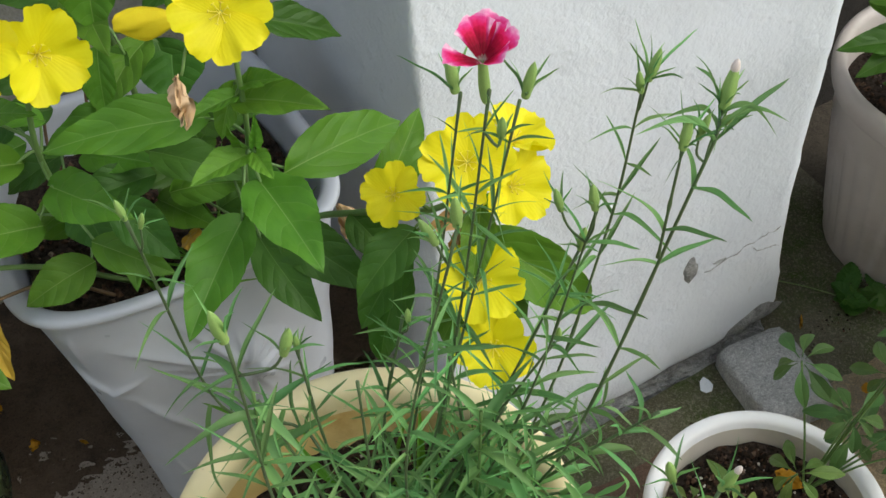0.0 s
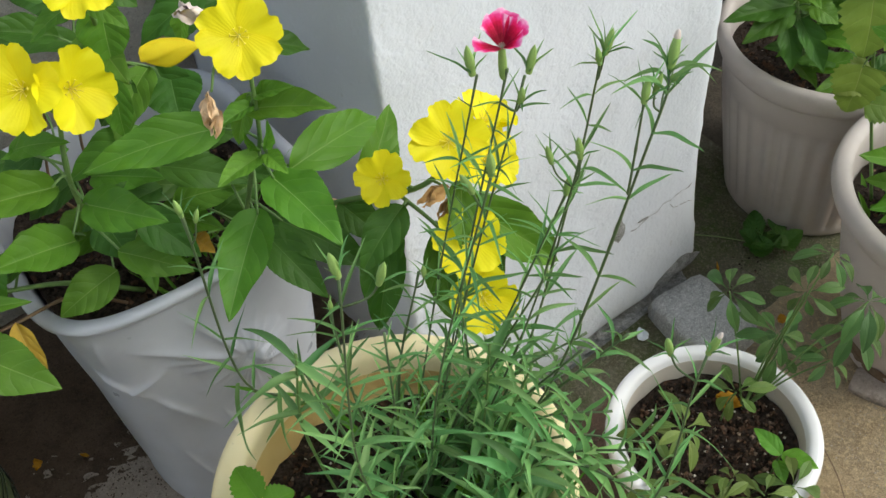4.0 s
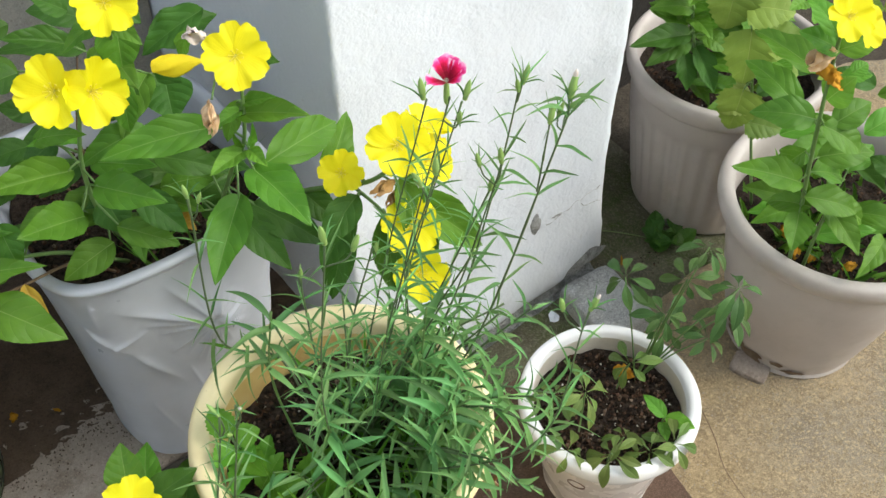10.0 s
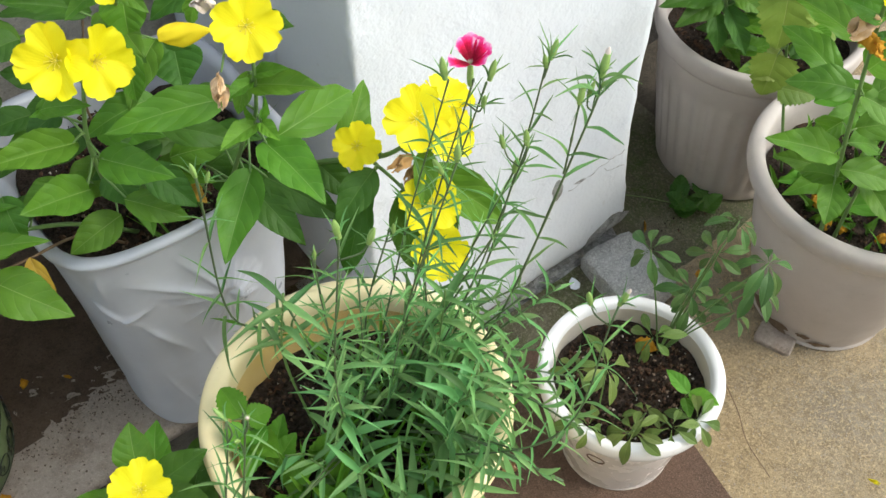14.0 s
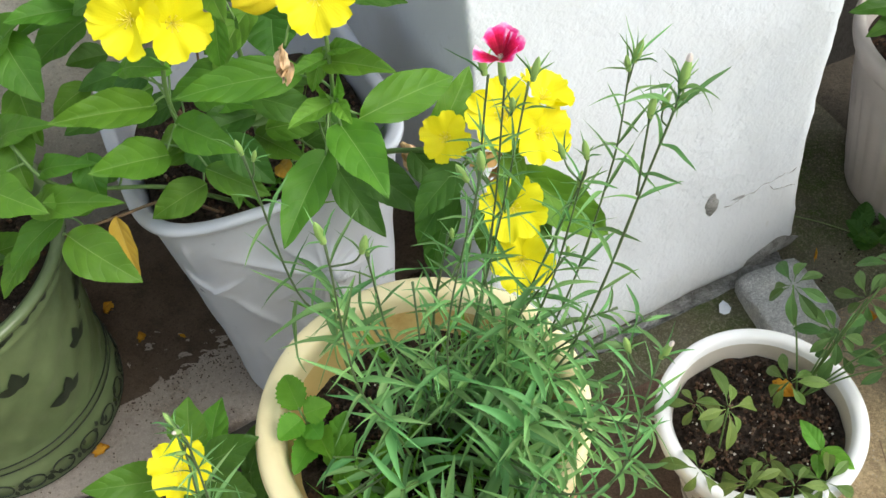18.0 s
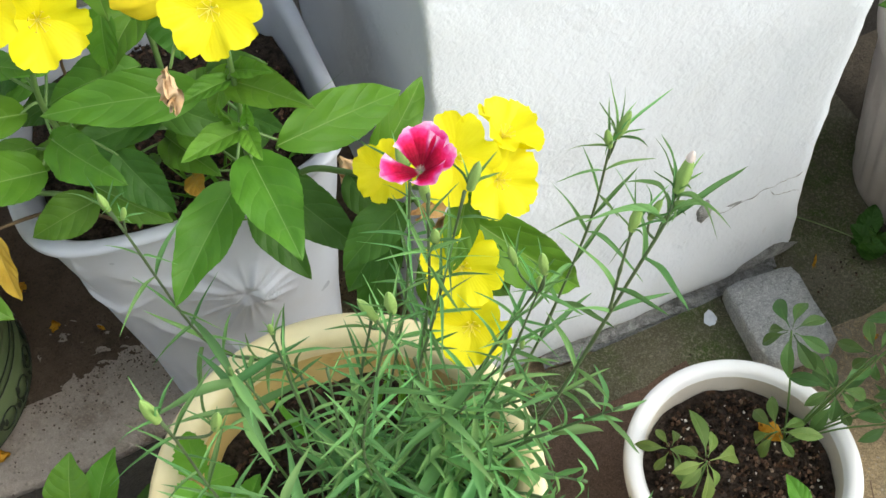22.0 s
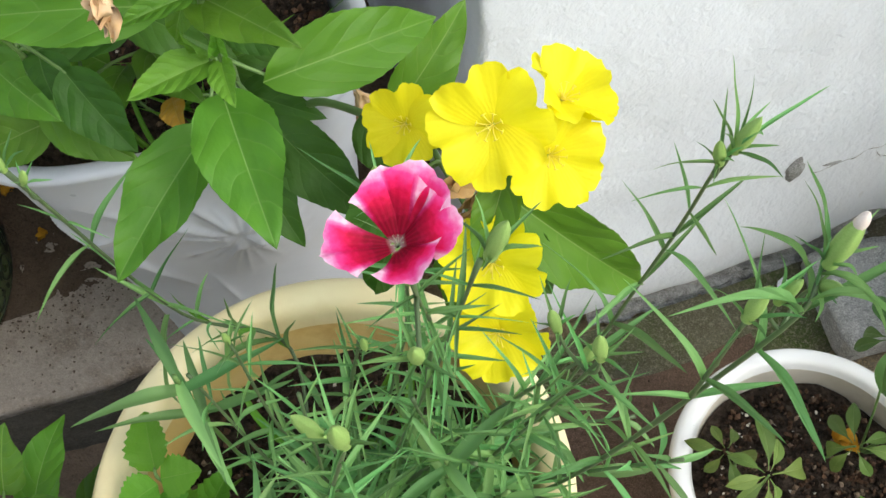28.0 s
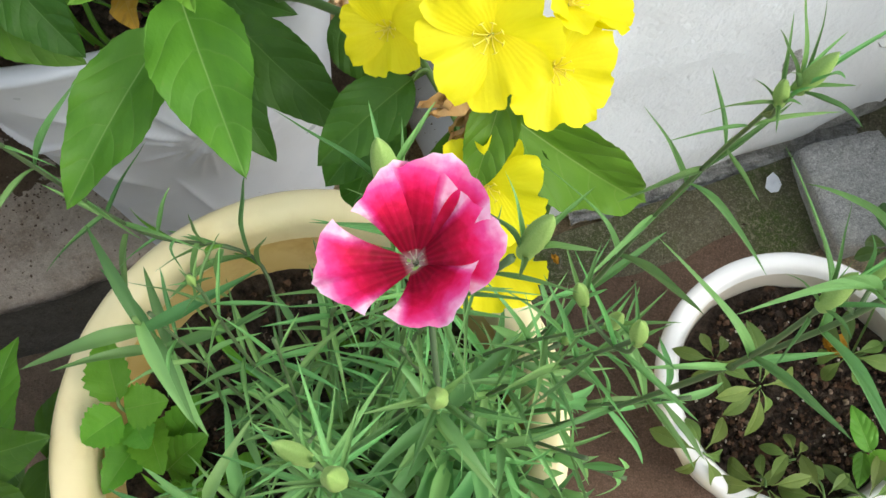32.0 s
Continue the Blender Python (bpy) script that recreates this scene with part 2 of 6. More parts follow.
def wall_paint():
    m = Mat("whitewashed_plaster", 0.75, 0.3)
    col = m.mix(m.band(m.noise(2.5, 4), 0.35, 0.75), (0.675, 0.708, 0.755), (0.61, 0.64, 0.69))
    streak = m.math("MULTIPLY", m.band(m.noise(9, 6, 0.65), 0.6, 0.72), 0.18)
    col = m.mix(streak, col, (0.52, 0.52, 0.5))
    col = m.mix(m.math("MULTIPLY", m.band(m.noise(70, 3), 0.7, 0.76), 0.3), col, (0.45, 0.44, 0.42))
    m.color(col)
    pits = m.math("MULTIPLY", m.band(m.voronoi(120), 0.05, 0.22), 0.15)
    dab = m.math("ADD", m.math("MULTIPLY", m.noise(26, 3, 0.5, None, 0.5), 1.2), m.math("MULTIPLY", m.noise(62, 3, 0.5, None, 0.8), 0.4))
    h = m.math("ADD", m.math("ADD", m.math("MULTIPLY", m.noise(12, 4), 1.6), dab), m.math("ADD", m.math("ADD", m.math("MULTIPLY", m.noise(130, 4, 0.65), 1.1), pits), m.math("MULTIPLY", m.noise(320, 2), 0.15)))
    return m.bump(h, 0.38, 0.005).m


def concrete(name, a, b, dirt, amount=0.5, scale=7.0, grain=220.0, patch=None, speck=1.0):
    m = Mat(name, 0.92, 0.18)
    col = m.mix(m.band(m.noise(scale, 5), 0.3, 0.7), a, b)
    if patch:
        col = m.mix(m.band(m.noise(scale * 0.6, 3), 0.42, 0.62), col, patch)
    col = m.mix(m.math("MULTIPLY", m.band(m.noise(scale * 1.9, 6, 0.65), 0.5, 0.7), amount), col, dirt)
    col = m.mix(m.math("MULTIPLY", m.band(m.noise(grain * 0.35, 5, 0.75), 0.46, 0.62), 0.55 * speck), col, tuple(c * 0.6 for c in a))
    col = m.mix(m.math("MULTIPLY", m.band(m.noise(grain, 4, 0.7), 0.52, 0.64), 0.65 * speck), col, tuple(min(1, c * 1.75) for c in a))
    col = m.mix(m.math("MULTIPLY", m.band(m.voronoi(grain * 0.6), 0.30, 0.10), 0.4), col, tuple(c * 0.35 for c in a))
    fine = m.noise(620, 3, 0.7)
    col = m.mix(m.math("MULTIPLY", m.band(fine, 0.52, 0.64), 0.45 * speck), col, tuple(min(1, c * 1.9) for c in a))
    col = m.mix(m.math("MULTIPLY", m.band(fine, 0.47, 0.36), 0.45 * speck), col, tuple(c * 0.45 for c in a))
    m.color(col)
    h = m.math("ADD", m.noise(scale * 5, 5), m.math("ADD", m.math("MULTIPLY", m.math("ADD", m.noise(grain, 4), fine), 1.0), m.math("MULTIPLY", m.noise(grain * 0.35, 4), 1.2)))
    return m.bump(h, 0.8, 0.003).m


def soil_material():
    m = Mat("dark_potting_soil", 0.95, 0.15)
    col = m.mix(m.band(m.noise(130, 5, 0.7), 0.35, 0.65), (0.008, 0.006, 0.005), (0.065, 0.047, 0.035))
    col = m.mix(m.math("MULTIPLY", m.band(m.noise(45, 3), 0.6, 0.68), 0.7), col, (0.11, 0.055, 0.03))
    m.color(col)
    return m.bump(m.math("ADD", m.noise(150, 5), m.noise(420, 3)), 1.0, 0.004).m


def glaze(name, a, b, stain, amount=0.35, rough=0.28, spec=0.5, speck=0.2):
    m = Mat(name, rough, spec)
    col = m.mix(m.band(m.noise(9, 4), 0.3, 0.7), a, b)
    col = m.mix(m.math("MULTIPLY", m.band(m.noise(16, 6, 0.65), 0.52, 0.75), amount), col, stain)
    col = m.mix(m.math("MULTIPLY", m.band(m.noise(160, 2), 0.72, 0.78), speck), col, tuple(c * 0.4 for c in stain))
    m.color(col)
    m.put(m.math("ADD", m.math("MULTIPLY", m.noise(25, 3), 0.25), rough - 0.1), m.b.inputs["Roughness"])
    return m.bump(m.math("ADD", m.noise(18, 3), m.math("MULTIPLY", m.noise(140, 3), 0.12)), 0.18, 0.002).m


# stained kerb concrete, made dark to carry the shade cast by the pots
SHADE_KERB = concrete("shaded_kerb_concrete", (0.060, 0.056, 0.05), (0.095, 0.088, 0.08), (0.03, 0.028, 0.022), 0.7, 9)
MUD = plain("dried_mud", (0.13, 0.09, 0.06), (0.24, 0.18, 0.13), 90, 0.95, 0.1, 0.5)
HOLE = plain("dark_hole", (0.01, 0.01, 0.01), (0.02, 0.02, 0.02))
WALL = wall_paint()
FOOT = concrete("crumbling_whitewash", (0.26, 0.26, 0.255), (0.46, 0.46, 0.455), (0.07, 0.07, 0.055), 0.8, 30)
WALL_BEIGE = concrete("dull_beige_render", (0.42, 0.39, 0.33), (0.50, 0.465, 0.40), (0.27, 0.24, 0.20), 0.6, 6, speck=0.4)
WALL_GREY = concrete("grey_render", (0.55, 0.53, 0.49), (0.63, 0.61, 0.57), (0.38, 0.36, 0.32), 0.5, 5)
MORTAR = concrete("exposed_mortar", (0.26, 0.26, 0.26), (0.36, 0.36, 0.35), (0.07, 0.08, 0.05), 0.6, 22)
FLOOR = concrete("tan_concrete", (0.33, 0.250, 0.145), (0.42, 0.325, 0.20), (0.17, 0.15, 0.12), 0.5, 5, 180, (0.28, 0.24, 0.18), speck=1.1)
SLAB = concrete("grey_slab", (0.35, 0.293, 0.245), (0.43, 0.368, 0.315), (0.15, 0.108, 0.076), 0.9, 9, 200, speck=0.45)
BRICK = concrete("grey_block", (0.40, 0.40, 0.39), (0.5, 0.5, 0.49), (0.22, 0.22, 0.21), 0.4, 18, 260)
TILE = concrete("brown_tile", (0.125, 0.080, 0.058), (0.17, 0.112, 0.082), (0.07, 0.055, 0.042), 0.5, 8, 300)
EARTH = concrete("dark_damp_earth", (0.090, 0.064, 0.045), (0.150, 0.110, 0.080), (0.042, 0.031, 0.023), 0.6, 14, 260, speck=0.6)
# dark earth whose colour also holds the shadow of the recess
SHADE_EARTH = concrete("shade_darkened_earth", (0.060, 0.050, 0.038), (0.105, 0.088, 0.066), (0.030, 0.026, 0.020), 0.6, 14, 260)
# near-black render: the deep shade of the gap is put into this colour
SHADE_WALL = concrete("deep_shade_render", (0.022, 0.019, 0.017), (0.036, 0.032, 0.028), (0.012, 0.011, 0.009), 0.5, 7)
MOSS = concrete("mossy_ground", (0.150, 0.135, 0.098), (0.095, 0.095, 0.050), (0.08, 0.066, 0.05), 0.5, 16, 240, (0.050, 0.085, 0.014))
SOIL = soil_material()


def crumb_material():
    m = Mat("soil_crumb", 0.95, 0.1)
    chance = m.node("ShaderNodeNewGeometry").outputs["Random Per Island"]
    col = m.ramp(chance, [(0.0, (0.014, 0.010, 0.008)), (0.45, (0.045, 0.030, 0.021)), (0.7, (0.12, 0.066, 0.04)), (0.9, (0.21, 0.12, 0.075)), (1.0, (0.34, 0.26, 0.19))])
    m.color(m.mix(m.noise(300, 3), col, (0.02, 0.015, 0.012)))
    return m.bump(m.noise(400, 3), 0.6, 0.001).m


CRUMB = crumb_material()
TAN_GRIT = plain("tan_grit", (0.30, 0.26, 0.20), (0.45, 0.40, 0.33), 60, 0.9, 0.2)
PERLITE = plain("pale_grit", (0.45, 0.40, 0.34), (0.62, 0.57, 0.5), 60, 0.9, 0.2)
YELLOW_GLAZE = glaze("pale_yellow_glaze", (0.78, 0.645, 0.35), (0.84, 0.74, 0.46), (0.58, 0.40, 0.16), 0.35, 0.33)
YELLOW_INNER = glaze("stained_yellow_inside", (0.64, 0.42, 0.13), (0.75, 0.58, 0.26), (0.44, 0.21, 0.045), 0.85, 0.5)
WHITE_GLAZE = glaze("white_glaze", (0.80, 0.79, 0.78), (0.84, 0.84, 0.84), (0.6, 0.57, 0.5), 0.15, 0.2)
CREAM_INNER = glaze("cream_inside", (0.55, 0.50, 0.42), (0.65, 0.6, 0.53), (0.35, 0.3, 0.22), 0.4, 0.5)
BODY_GLAZE = glaze("offwhite_body_glaze", (0.66, 0.60, 0.56), (0.72, 0.68, 0.64), (0.5, 0.42, 0.36), 0.25, 0.25)
SATIN = glaze("white_satin_plastic", (0.395, 0.415, 0.465), (0.455, 0.475, 0.525), (0.38, 0.36, 0.35), 0.3, 0.3)
BEIGE = glaze("beige_plastic", (0.42, 0.37, 0.335), (0.49, 0.445, 0.41), (0.30, 0.255, 0.21), 0.35, 0.5, 0.35)
GREEN_GLAZE = glaze("green_glaze", (0.11, 0.155, 0.065), (0.16, 0.21, 0.10), (0.07, 0.09, 0.04), 0.4, 0.3)
INK = plain("dark_green_print", (0.012, 0.02, 0.012), (0.03, 0.04, 0.025), 60, 0.35)
HOSE = plain("green_hose", (0.07, 0.13, 0.06), (0.1, 0.17, 0.08), 30, 0.4)
CLAY = plain("bare_clay", (0.42, 0.25, 0.14), (0.55, 0.36, 0.22), 50, 0.9, 0.2, 0.6)
RING = plain("brown_print", (0.10, 0.05, 0.03), (0.16, 0.09, 0.05), 60, 0.4)


# ---- building helpers ----
PLACES = {}


def thing(name, at, label, category, group=""):
    """A top-level thing: an Empty at its base."""
    ob = new(name)
    ob.location = at
    ob.empty_display_size = 0.02
    PLACES[ob.name] = Matrix.Translation(at)
    return tagged(ob, label, category, group)


def part(name, mesh, material, parent, label="", at=None):
    """Links a mesh (or a bmesh) as one object under a thing or a part, at a world pose."""
    if isinstance(mesh, bmesh.types.BMesh):
        bm, mesh = mesh, bpy.data.meshes.new(name)
        bm.to_mesh(mesh)
        bm.free()
    if not mesh.materials:
        mesh.materials.append(material)
    elif mesh.materials[0] != material:
        mesh = mesh.copy()
        mesh.materials[0] = material
    ob = new(name, mesh)
    at = at or Matrix()
    PLACES[ob.name] = at
    if parent:
        ob.parent = parent
        ob.matrix_parent_inverse = PLACES[parent.name].inverted()
    ob.matrix_basis = at
    if label:
        ob["label"] = label
    return ob


def structure(name, mesh, material, label, category):
    ob = part(name, mesh, material, None, label)
    return tagged(ob, "", category, "", "structure")


def from_lists(name, verts, faces, smooth=True):
    me = bpy.data.meshes.new(name)
    me.from_pydata([tuple(v) for v in verts], [], faces)
    if smooth:
        me.shade_smooth()
    me.update()
    return me


def grid(name, nu, nv, point, close_u=False, smooth=True, cap=False):
    """A sheet of nu by nv points; point(i, j) gives each."""
    verts = [point(i, j) for i in range(nu) for j in range(nv)]
    faces = []
    for i in range(nu if close_u else nu - 1):
        for j in range(nv - 1):
            k = (i + 1) % nu
            faces.append((i * nv + j, k * nv + j, k * nv + j + 1, i * nv + j + 1))
    if cap:
        faces.append(tuple(i * nv + nv - 1 for i in range(nu)))
    return from_lists(name, verts, faces, smooth)


def smooth_path(points, steps=6):
    """Catmull-Rom through the points."""
    p = [Vector(q) for q in points]
    if len(p) < 3:
        return [p[0].lerp(p[-1], i / steps) for i in range(steps + 1)]
    p = [p[0] * 2 - p[1]] + p + [p[-1] * 2 - p[-2]]
    out = []
    for i in range(1, len(p) - 2):
        a, b, c, d = p[i - 1:i + 3]
        for k in range(steps):
            t = k / steps
            out.append(0.5 * ((2 * b) + (c - a) * t + (2 * a - 5 * b + 4 * c - d) * t * t + (3 * b - a - 3 * c + d) * t ** 3))
    return out + [p[-2]]


def tube(name, path, r0, r1, sides=7, bulge=None):
    verts, faces = [], []
    n = len(path)
    side = Vector((0.3, 0.9, 0.2))
    for i, q in enumerate(path):
        d = (path[min(i + 1, n - 1)] - path[max(i - 1, 0)]).normalized()
        side = (side - d * side.dot(d)).normalized()
        up = d.cross(side)
        f = i / (n - 1)
        r = r0 + (r1 - r0) * f
        if bulge:
            r *= bulge(f)
        for k in range(sides):
            a = 2 * math.pi * k / sides
            verts.append(q + (side * math.cos(a) + up * math.sin(a)) * r)
    for i in range(n - 1):
        for k in range(sides):
            m = (k + 1) % sides
            faces.append((i * sides + k, i * sides + m, (i + 1) * sides + m, (i + 1) * sides + k))
    faces += [tuple(range(sides))[::-1], tuple((n - 1) * sides + k for k in range(sides))]
    return from_lists(name, verts, faces)


def lathe(name, at, profile, segs=72, shape=None):
    """Turned round the upright through at; shape(angle, radius, z, index) may change radius and z."""
    def point(i, j):
        a = 2 * math.pi * i / segs
        r, z = profile[j]
        if shape:
            r, z = shape(a, r, z, j)
        return (at[0] + r * math.cos(a), at[1] + r * math.sin(a), at[2] + z)
    return grid(name, segs, len(profile), point, True)


def soften(profile, steps=4):
    return [(q.x, q.y) for q in smooth_path([(r, z, 0) for r, z in profile], steps)]


def lumpy_disc(name, at, radius, rise, seed, shape=None, rings=16, segs=64):
    def point(i, j):
        a, r = 2 * math.pi * i / segs, radius * (0.02 + 0.98 * j / (rings - 1))
        r *= shape(a) if shape else 1
        x, y = r * math.cos(a), r * math.sin(a)
        h = noise.fractal(Vector((x * 30 + seed, y * 30, seed)), 1.0, 2.0, 4)
        return (at[0] + x, at[1] + y, at[2] + rise * h)
    return grid(name, segs, rings, point, True)


def crumbs(name, n, place, low, high, seed):
    """Many small rough grains in one mesh."""
    rng = random.Random(seed)
    verts, faces = [], []
    for _ in range(n):
        c, s = Vector(place(rng)), rng.uniform(low, high)
        k = len(verts)
        turn = Euler((rng.random() * 6, rng.random() * 6, rng.random() * 6)).to_matrix()
        for v in ((1, 0, 0), (-1, 0, 0), (0, 1, 0), (0, -1, 0), (0, 0, 1), (0, 0, -1)):
            verts.append(c + turn @ Vector(v) * s * rng.uniform(0.6, 1.2))
        faces += [tuple(k + q for q in f) for f in ((0, 2, 4), (2, 1, 4), (1, 3, 4), (3, 0, 4), (2, 0, 5), (1, 2, 5), (3, 1, 5), (0, 3, 5))]
    return from_lists(name, verts, faces, False)


# ---- leaves and flowers ----
def outline_lance(x):
    return max(0.0, math.sin(math.pi * min(1, x ** 0.75)) ** 0.86) * (1 - 0.05 * x)


def outline_narrow(x):
    return max(0.0, (1 - x) ** 0.75) * min(1, 0.40 + x * 1.7) * 1.3


def outline_round(x):
    return max(0.0, math.sin(math.pi * x ** 0.7) ** 0.7)


def outline_spoon(x):
    return max(0.07, math.sin(math.pi * ((x - 0.14) / 0.86) ** 1.15) ** 0.85) if 0.14 < x < 0.999 else (0.07 if x < 0.5 else 0.0)


def outline_heart(x):
    return max(0.0, math.sin(math.pi * x ** 0.5) ** 0.6)


def leaf_mesh(name, outline, nx, ny, arch, sag, fold, teeth=0.0, count=0, wave=0.0):
    """A leaf of length and width 1 along x. arch: rise at the middle; sag: fall of the tip; fold: rise of the edges."""
    def point(i, j):
        x = i / (nx - 1)
        s = 2 * j / (ny - 1) - 1
        w = 0.5 * outline(x)
        if teeth and abs(s) > 0.99:
            w *= 1 + teeth * (1 if (i % 2) else -0.3)
        z = arch * 4 * x * (1 - x) - sag * x * x + fold * abs(s) * w * 2 + wave * math.sin(x * 17 + (1.5 if s > 0 else 0)) * s * s
        return (x, s * w, z)
    return grid(name, nx, ny, point)


def narrow_mesh(arch, sag, bend, twist):
    """A strap-shaped leaf, keeled along its middle, bent sideways and twisted a little."""
    def point(i, j):
        x, s = i / 13, j / 2 - 1
        w = 0.5 * outline_narrow(x)
        z = arch * 4 * x * (1 - x) - sag * x * x + 0.05 * abs(s) * w * 2 + 0.13 * s * w * math.sin(twist * (x * 3 - 0.6)) + 0.022 * math.sin(x * 9 + bend * 3) * x
        return (x, s * w + bend * x * x, z)
    return grid("narrow_leaf", 14, 5, point)


LANCE = [leaf_mesh("primrose_leaf", outline_lance, 29, 11, a, s, f, 0.02, 1, 0.026) for a, s, f in ((0.03, 0.10, 0.085), (0.09, 0.20, 0.06), (0.05, 0.0, 0.12), (0.11, 0.08, 0.05))]
NARROW = [narrow_mesh(*q) for q in ((0.05, 0.06, 0.5, 0.4), (0.08, 0.22, -0.9, 0.7), (0.10, 0.40, 0.7, -0.8), (0.07, 0.0, -0.4, 0.3), (0.06, 0.14, 1.2, -0.6), (0.12, 0.55, -0.5, 1.0), (0.04, -0.10, 0.9, 0.5))]
OVATE = [leaf_mesh("ovate_leaf", outline_round, 17, 7, 0.05, 0.1, 0.1, 0.12, 1, 0.02), leaf_mesh("ovate_leaf", outline_round, 17, 7, 0.02, 0.05, 0.18, 0.12, 1, 0.02)]
SPOON = [leaf_mesh("leaflet", outline_spoon, 12, 5, 0.12, 0.30, 0.035), leaf_mesh("leaflet", outline_spoon, 12, 5, 0.09, 0.14, 0.05)]
HEART = [leaf_mesh("heart_leaf", outline_heart, 19, 7, 0.04, 0.12, 0.06, 0.13, 1, 0.02)]
KINDS = {"lance": LANCE, "narrow": NARROW, "ovate": OVATE, "spoon": SPOON, "heart": HEART}
pick = random.Random(5)


def leaf_pose(base, tip, width, face):
    base, tip = Vector(base), Vector(tip)
    x = tip - base
    length = x.length
    x.normalize()
    z = Vector(face)
    z = (z - x * z.dot(x)).normalized()
    y = z.cross(x)
    m = Matrix((x, y, z)).transposed().to_4x4()
    return Matrix.Translation(base) @ m @ Matrix.Diagonal((length, width, length, 1))


STEMS = {}


def leaf(plant, base, tip, width, material=None, kind="lance", face=(-0.05, -0.5, 0.85), label="", name="leaf", variant=None):
    meshes = KINDS[kind]
    mesh = meshes[variant if variant is not None else pick.randrange(len(meshes))]
    ob = part(name, mesh, material or PRIMROSE_LEAF, plant, label, leaf_pose(base, tip, width, face))
    paths = STEMS.get(plant.name, ())
    if paths:
        b = Vector(base)
        near = min((q for p in paths for q in p), key=lambda q: (q - b).length)
        if 0.004 < (near - b).length < 0.055:
            mid = (near + b) / 2 + Vector((0, 0, 0.003))
            inner = b + (Vector(tip) - b) * 0.06
            part("petiole", tube("petiole", smooth_path([near, mid, inner], 3), 0.0013, 0.001, 5), GREEN_STEM, ob)
    return ob


def stem(plant, points, r0=0.002, r1=0.0015, material=None, name="stem"):
    path = smooth_path(points, 7)
    STEMS.setdefault(plant.name, []).append(path)
    return part(name, tube(name, path, r0, r1, 7), material or GREEN_STEM, plant)


def primrose_petal():
    def point(i, j):
        x, s = i / 11, 2 * j / 18 - 1
        w = 0.11 + 0.60 * math.sin(min(1, x * 1.08) * math.pi / 2) ** 0.9
        tip = 1 - 0.15 * s * s - 0.13 * math.exp(-(s * 5) ** 2) + 0.015 * math.sin(s * 15) + 0.012 * math.sin(s * 27)
        r = x * tip
        z = 0.10 * x * x + 0.085 * math.sin(s * 5 + 1) * x * x + 0.034 * math.sin(s * 11 + x * 2) * x ** 2.5 + 0.05 * abs(s) * x - 0.10 * x ** 5 * abs(s)
        return (r, s * w * (1 - 0.12 * x * x), z)
    return grid("petal", 12, 19, point)


def pink_petal():
    def point(i, j):
        x, s = i / 13, 2 * j / 14 - 1
        w = 0.05 + 0.36 * x ** 0.9
        tip = 1 - 0.24 * s * s - 0.12 * max(0, abs(s) - 0.7) + (0.012 if j % 2 else -0.01) + 0.04 * math.sin(s * 6 + 0.7)
        z = 0.05 * math.sin(s * 4) * x + 0.24 * x * x * s * s - 0.10 * x ** 3 + 0.025 * math.sin(s * 10) * x * x
        return (x * (1 + (tip - 1) * x * x), s * w, z)
    return grid("petal", 14, 15, point)


def bud_mesh(name, fat=0.135, beak=0.075):
    prof = [(0.03, 0), (0.10, 0.05), (fat * 0.8, 0.2), (fat, 0.42), (fat * 0.85, 0.66), (beak, 0.86), (0.001, 1.03)]
    prof = soften(prof, 3)
    return lathe(name, (0, 0, 0), prof, 20, lambda a, r, z, j: (r * (1 + 0.11 * abs(math.cos(2.5 * a)) * (0.4 + z)), z))


PETAL4, PETAL5 = primrose_petal(), pink_petal()
BUD, TIP = bud_mesh("bud"), lathe("bud_tip", (0, 0, 0), soften([(0.075, 0.84), (0.09, 0.93), (0.055, 1.06), (0.001, 1.12)], 3), 8)
CUP = lathe("flower", (0, 0, 0), soften([(0.025, -0.75), (0.03, -0.4), (0.045, -0.15), (0.09, -0.02), (0.02, 0.02)], 3), 10)


def axis_pose(at, axis, size, spin=0.0):
    z = Vector(axis).normalized()
    x = Vector((1, 0, 0)) if abs(z.x) < 0.9 else Vector((0, 1, 0))
    x = (x - z * x.dot(z)).normalized()
    m = Matrix((x, z.cross(x), z)).transposed().to_4x4()
    return Matrix.Translation(at) @ m @ Matrix.Rotation(spin, 4, "Z") @ Matrix.Diagonal((size, size, size, 1))


def stamen_mesh():
    """Eight threads with anthers and a cross-shaped stigma."""
    verts, faces = [], []
    for k in range(9):
        a = 2 * math.pi * k / 8
        reach = 0.0 if k == 8 else 0.30
        top = Vector((math.cos(a) * reach, math.sin(a) * reach, 0.34 if k < 8 else 0.48))
        path = [Vector((0.02 * math.cos(a), 0.02 * math.sin(a), 0)), top * 0.5 + Vector((0, 0, 0.05)), top]
        b = len(verts)
        for q in path:
            for s in range(4):
                verts.append(q + Vector((math.cos(s * 1.57), math.sin(s * 1.57), 0)) * 0.014)
        for r in range(2):
            for s in range(4):
                faces.append((b + r * 4 + s, b + r * 4 + (s + 1) % 4, b + r * 4 + 4 + (s + 1) % 4, b + r * 4 + 4 + s))
        b = len(verts)
        t = Vector((-math.sin(a), math.cos(a), 0.1)) * (0.08 if k < 8 else 0.11)
        u = Vector((0, 0, 1)) * 0.022
        w = top.normalized().cross(t).normalized() * 0.022
        verts += [top + t, top - t, top + u, top - u, top + w, top - w]
        faces += [tuple(b + q for q in f) for f in ((0, 2, 4), (2, 1, 4), (1, 3, 4), (3, 0, 4), (2, 0, 5), (1, 2, 5), (3, 1, 5), (0, 3, 5))]
    return from_lists("stamen", verts, faces)


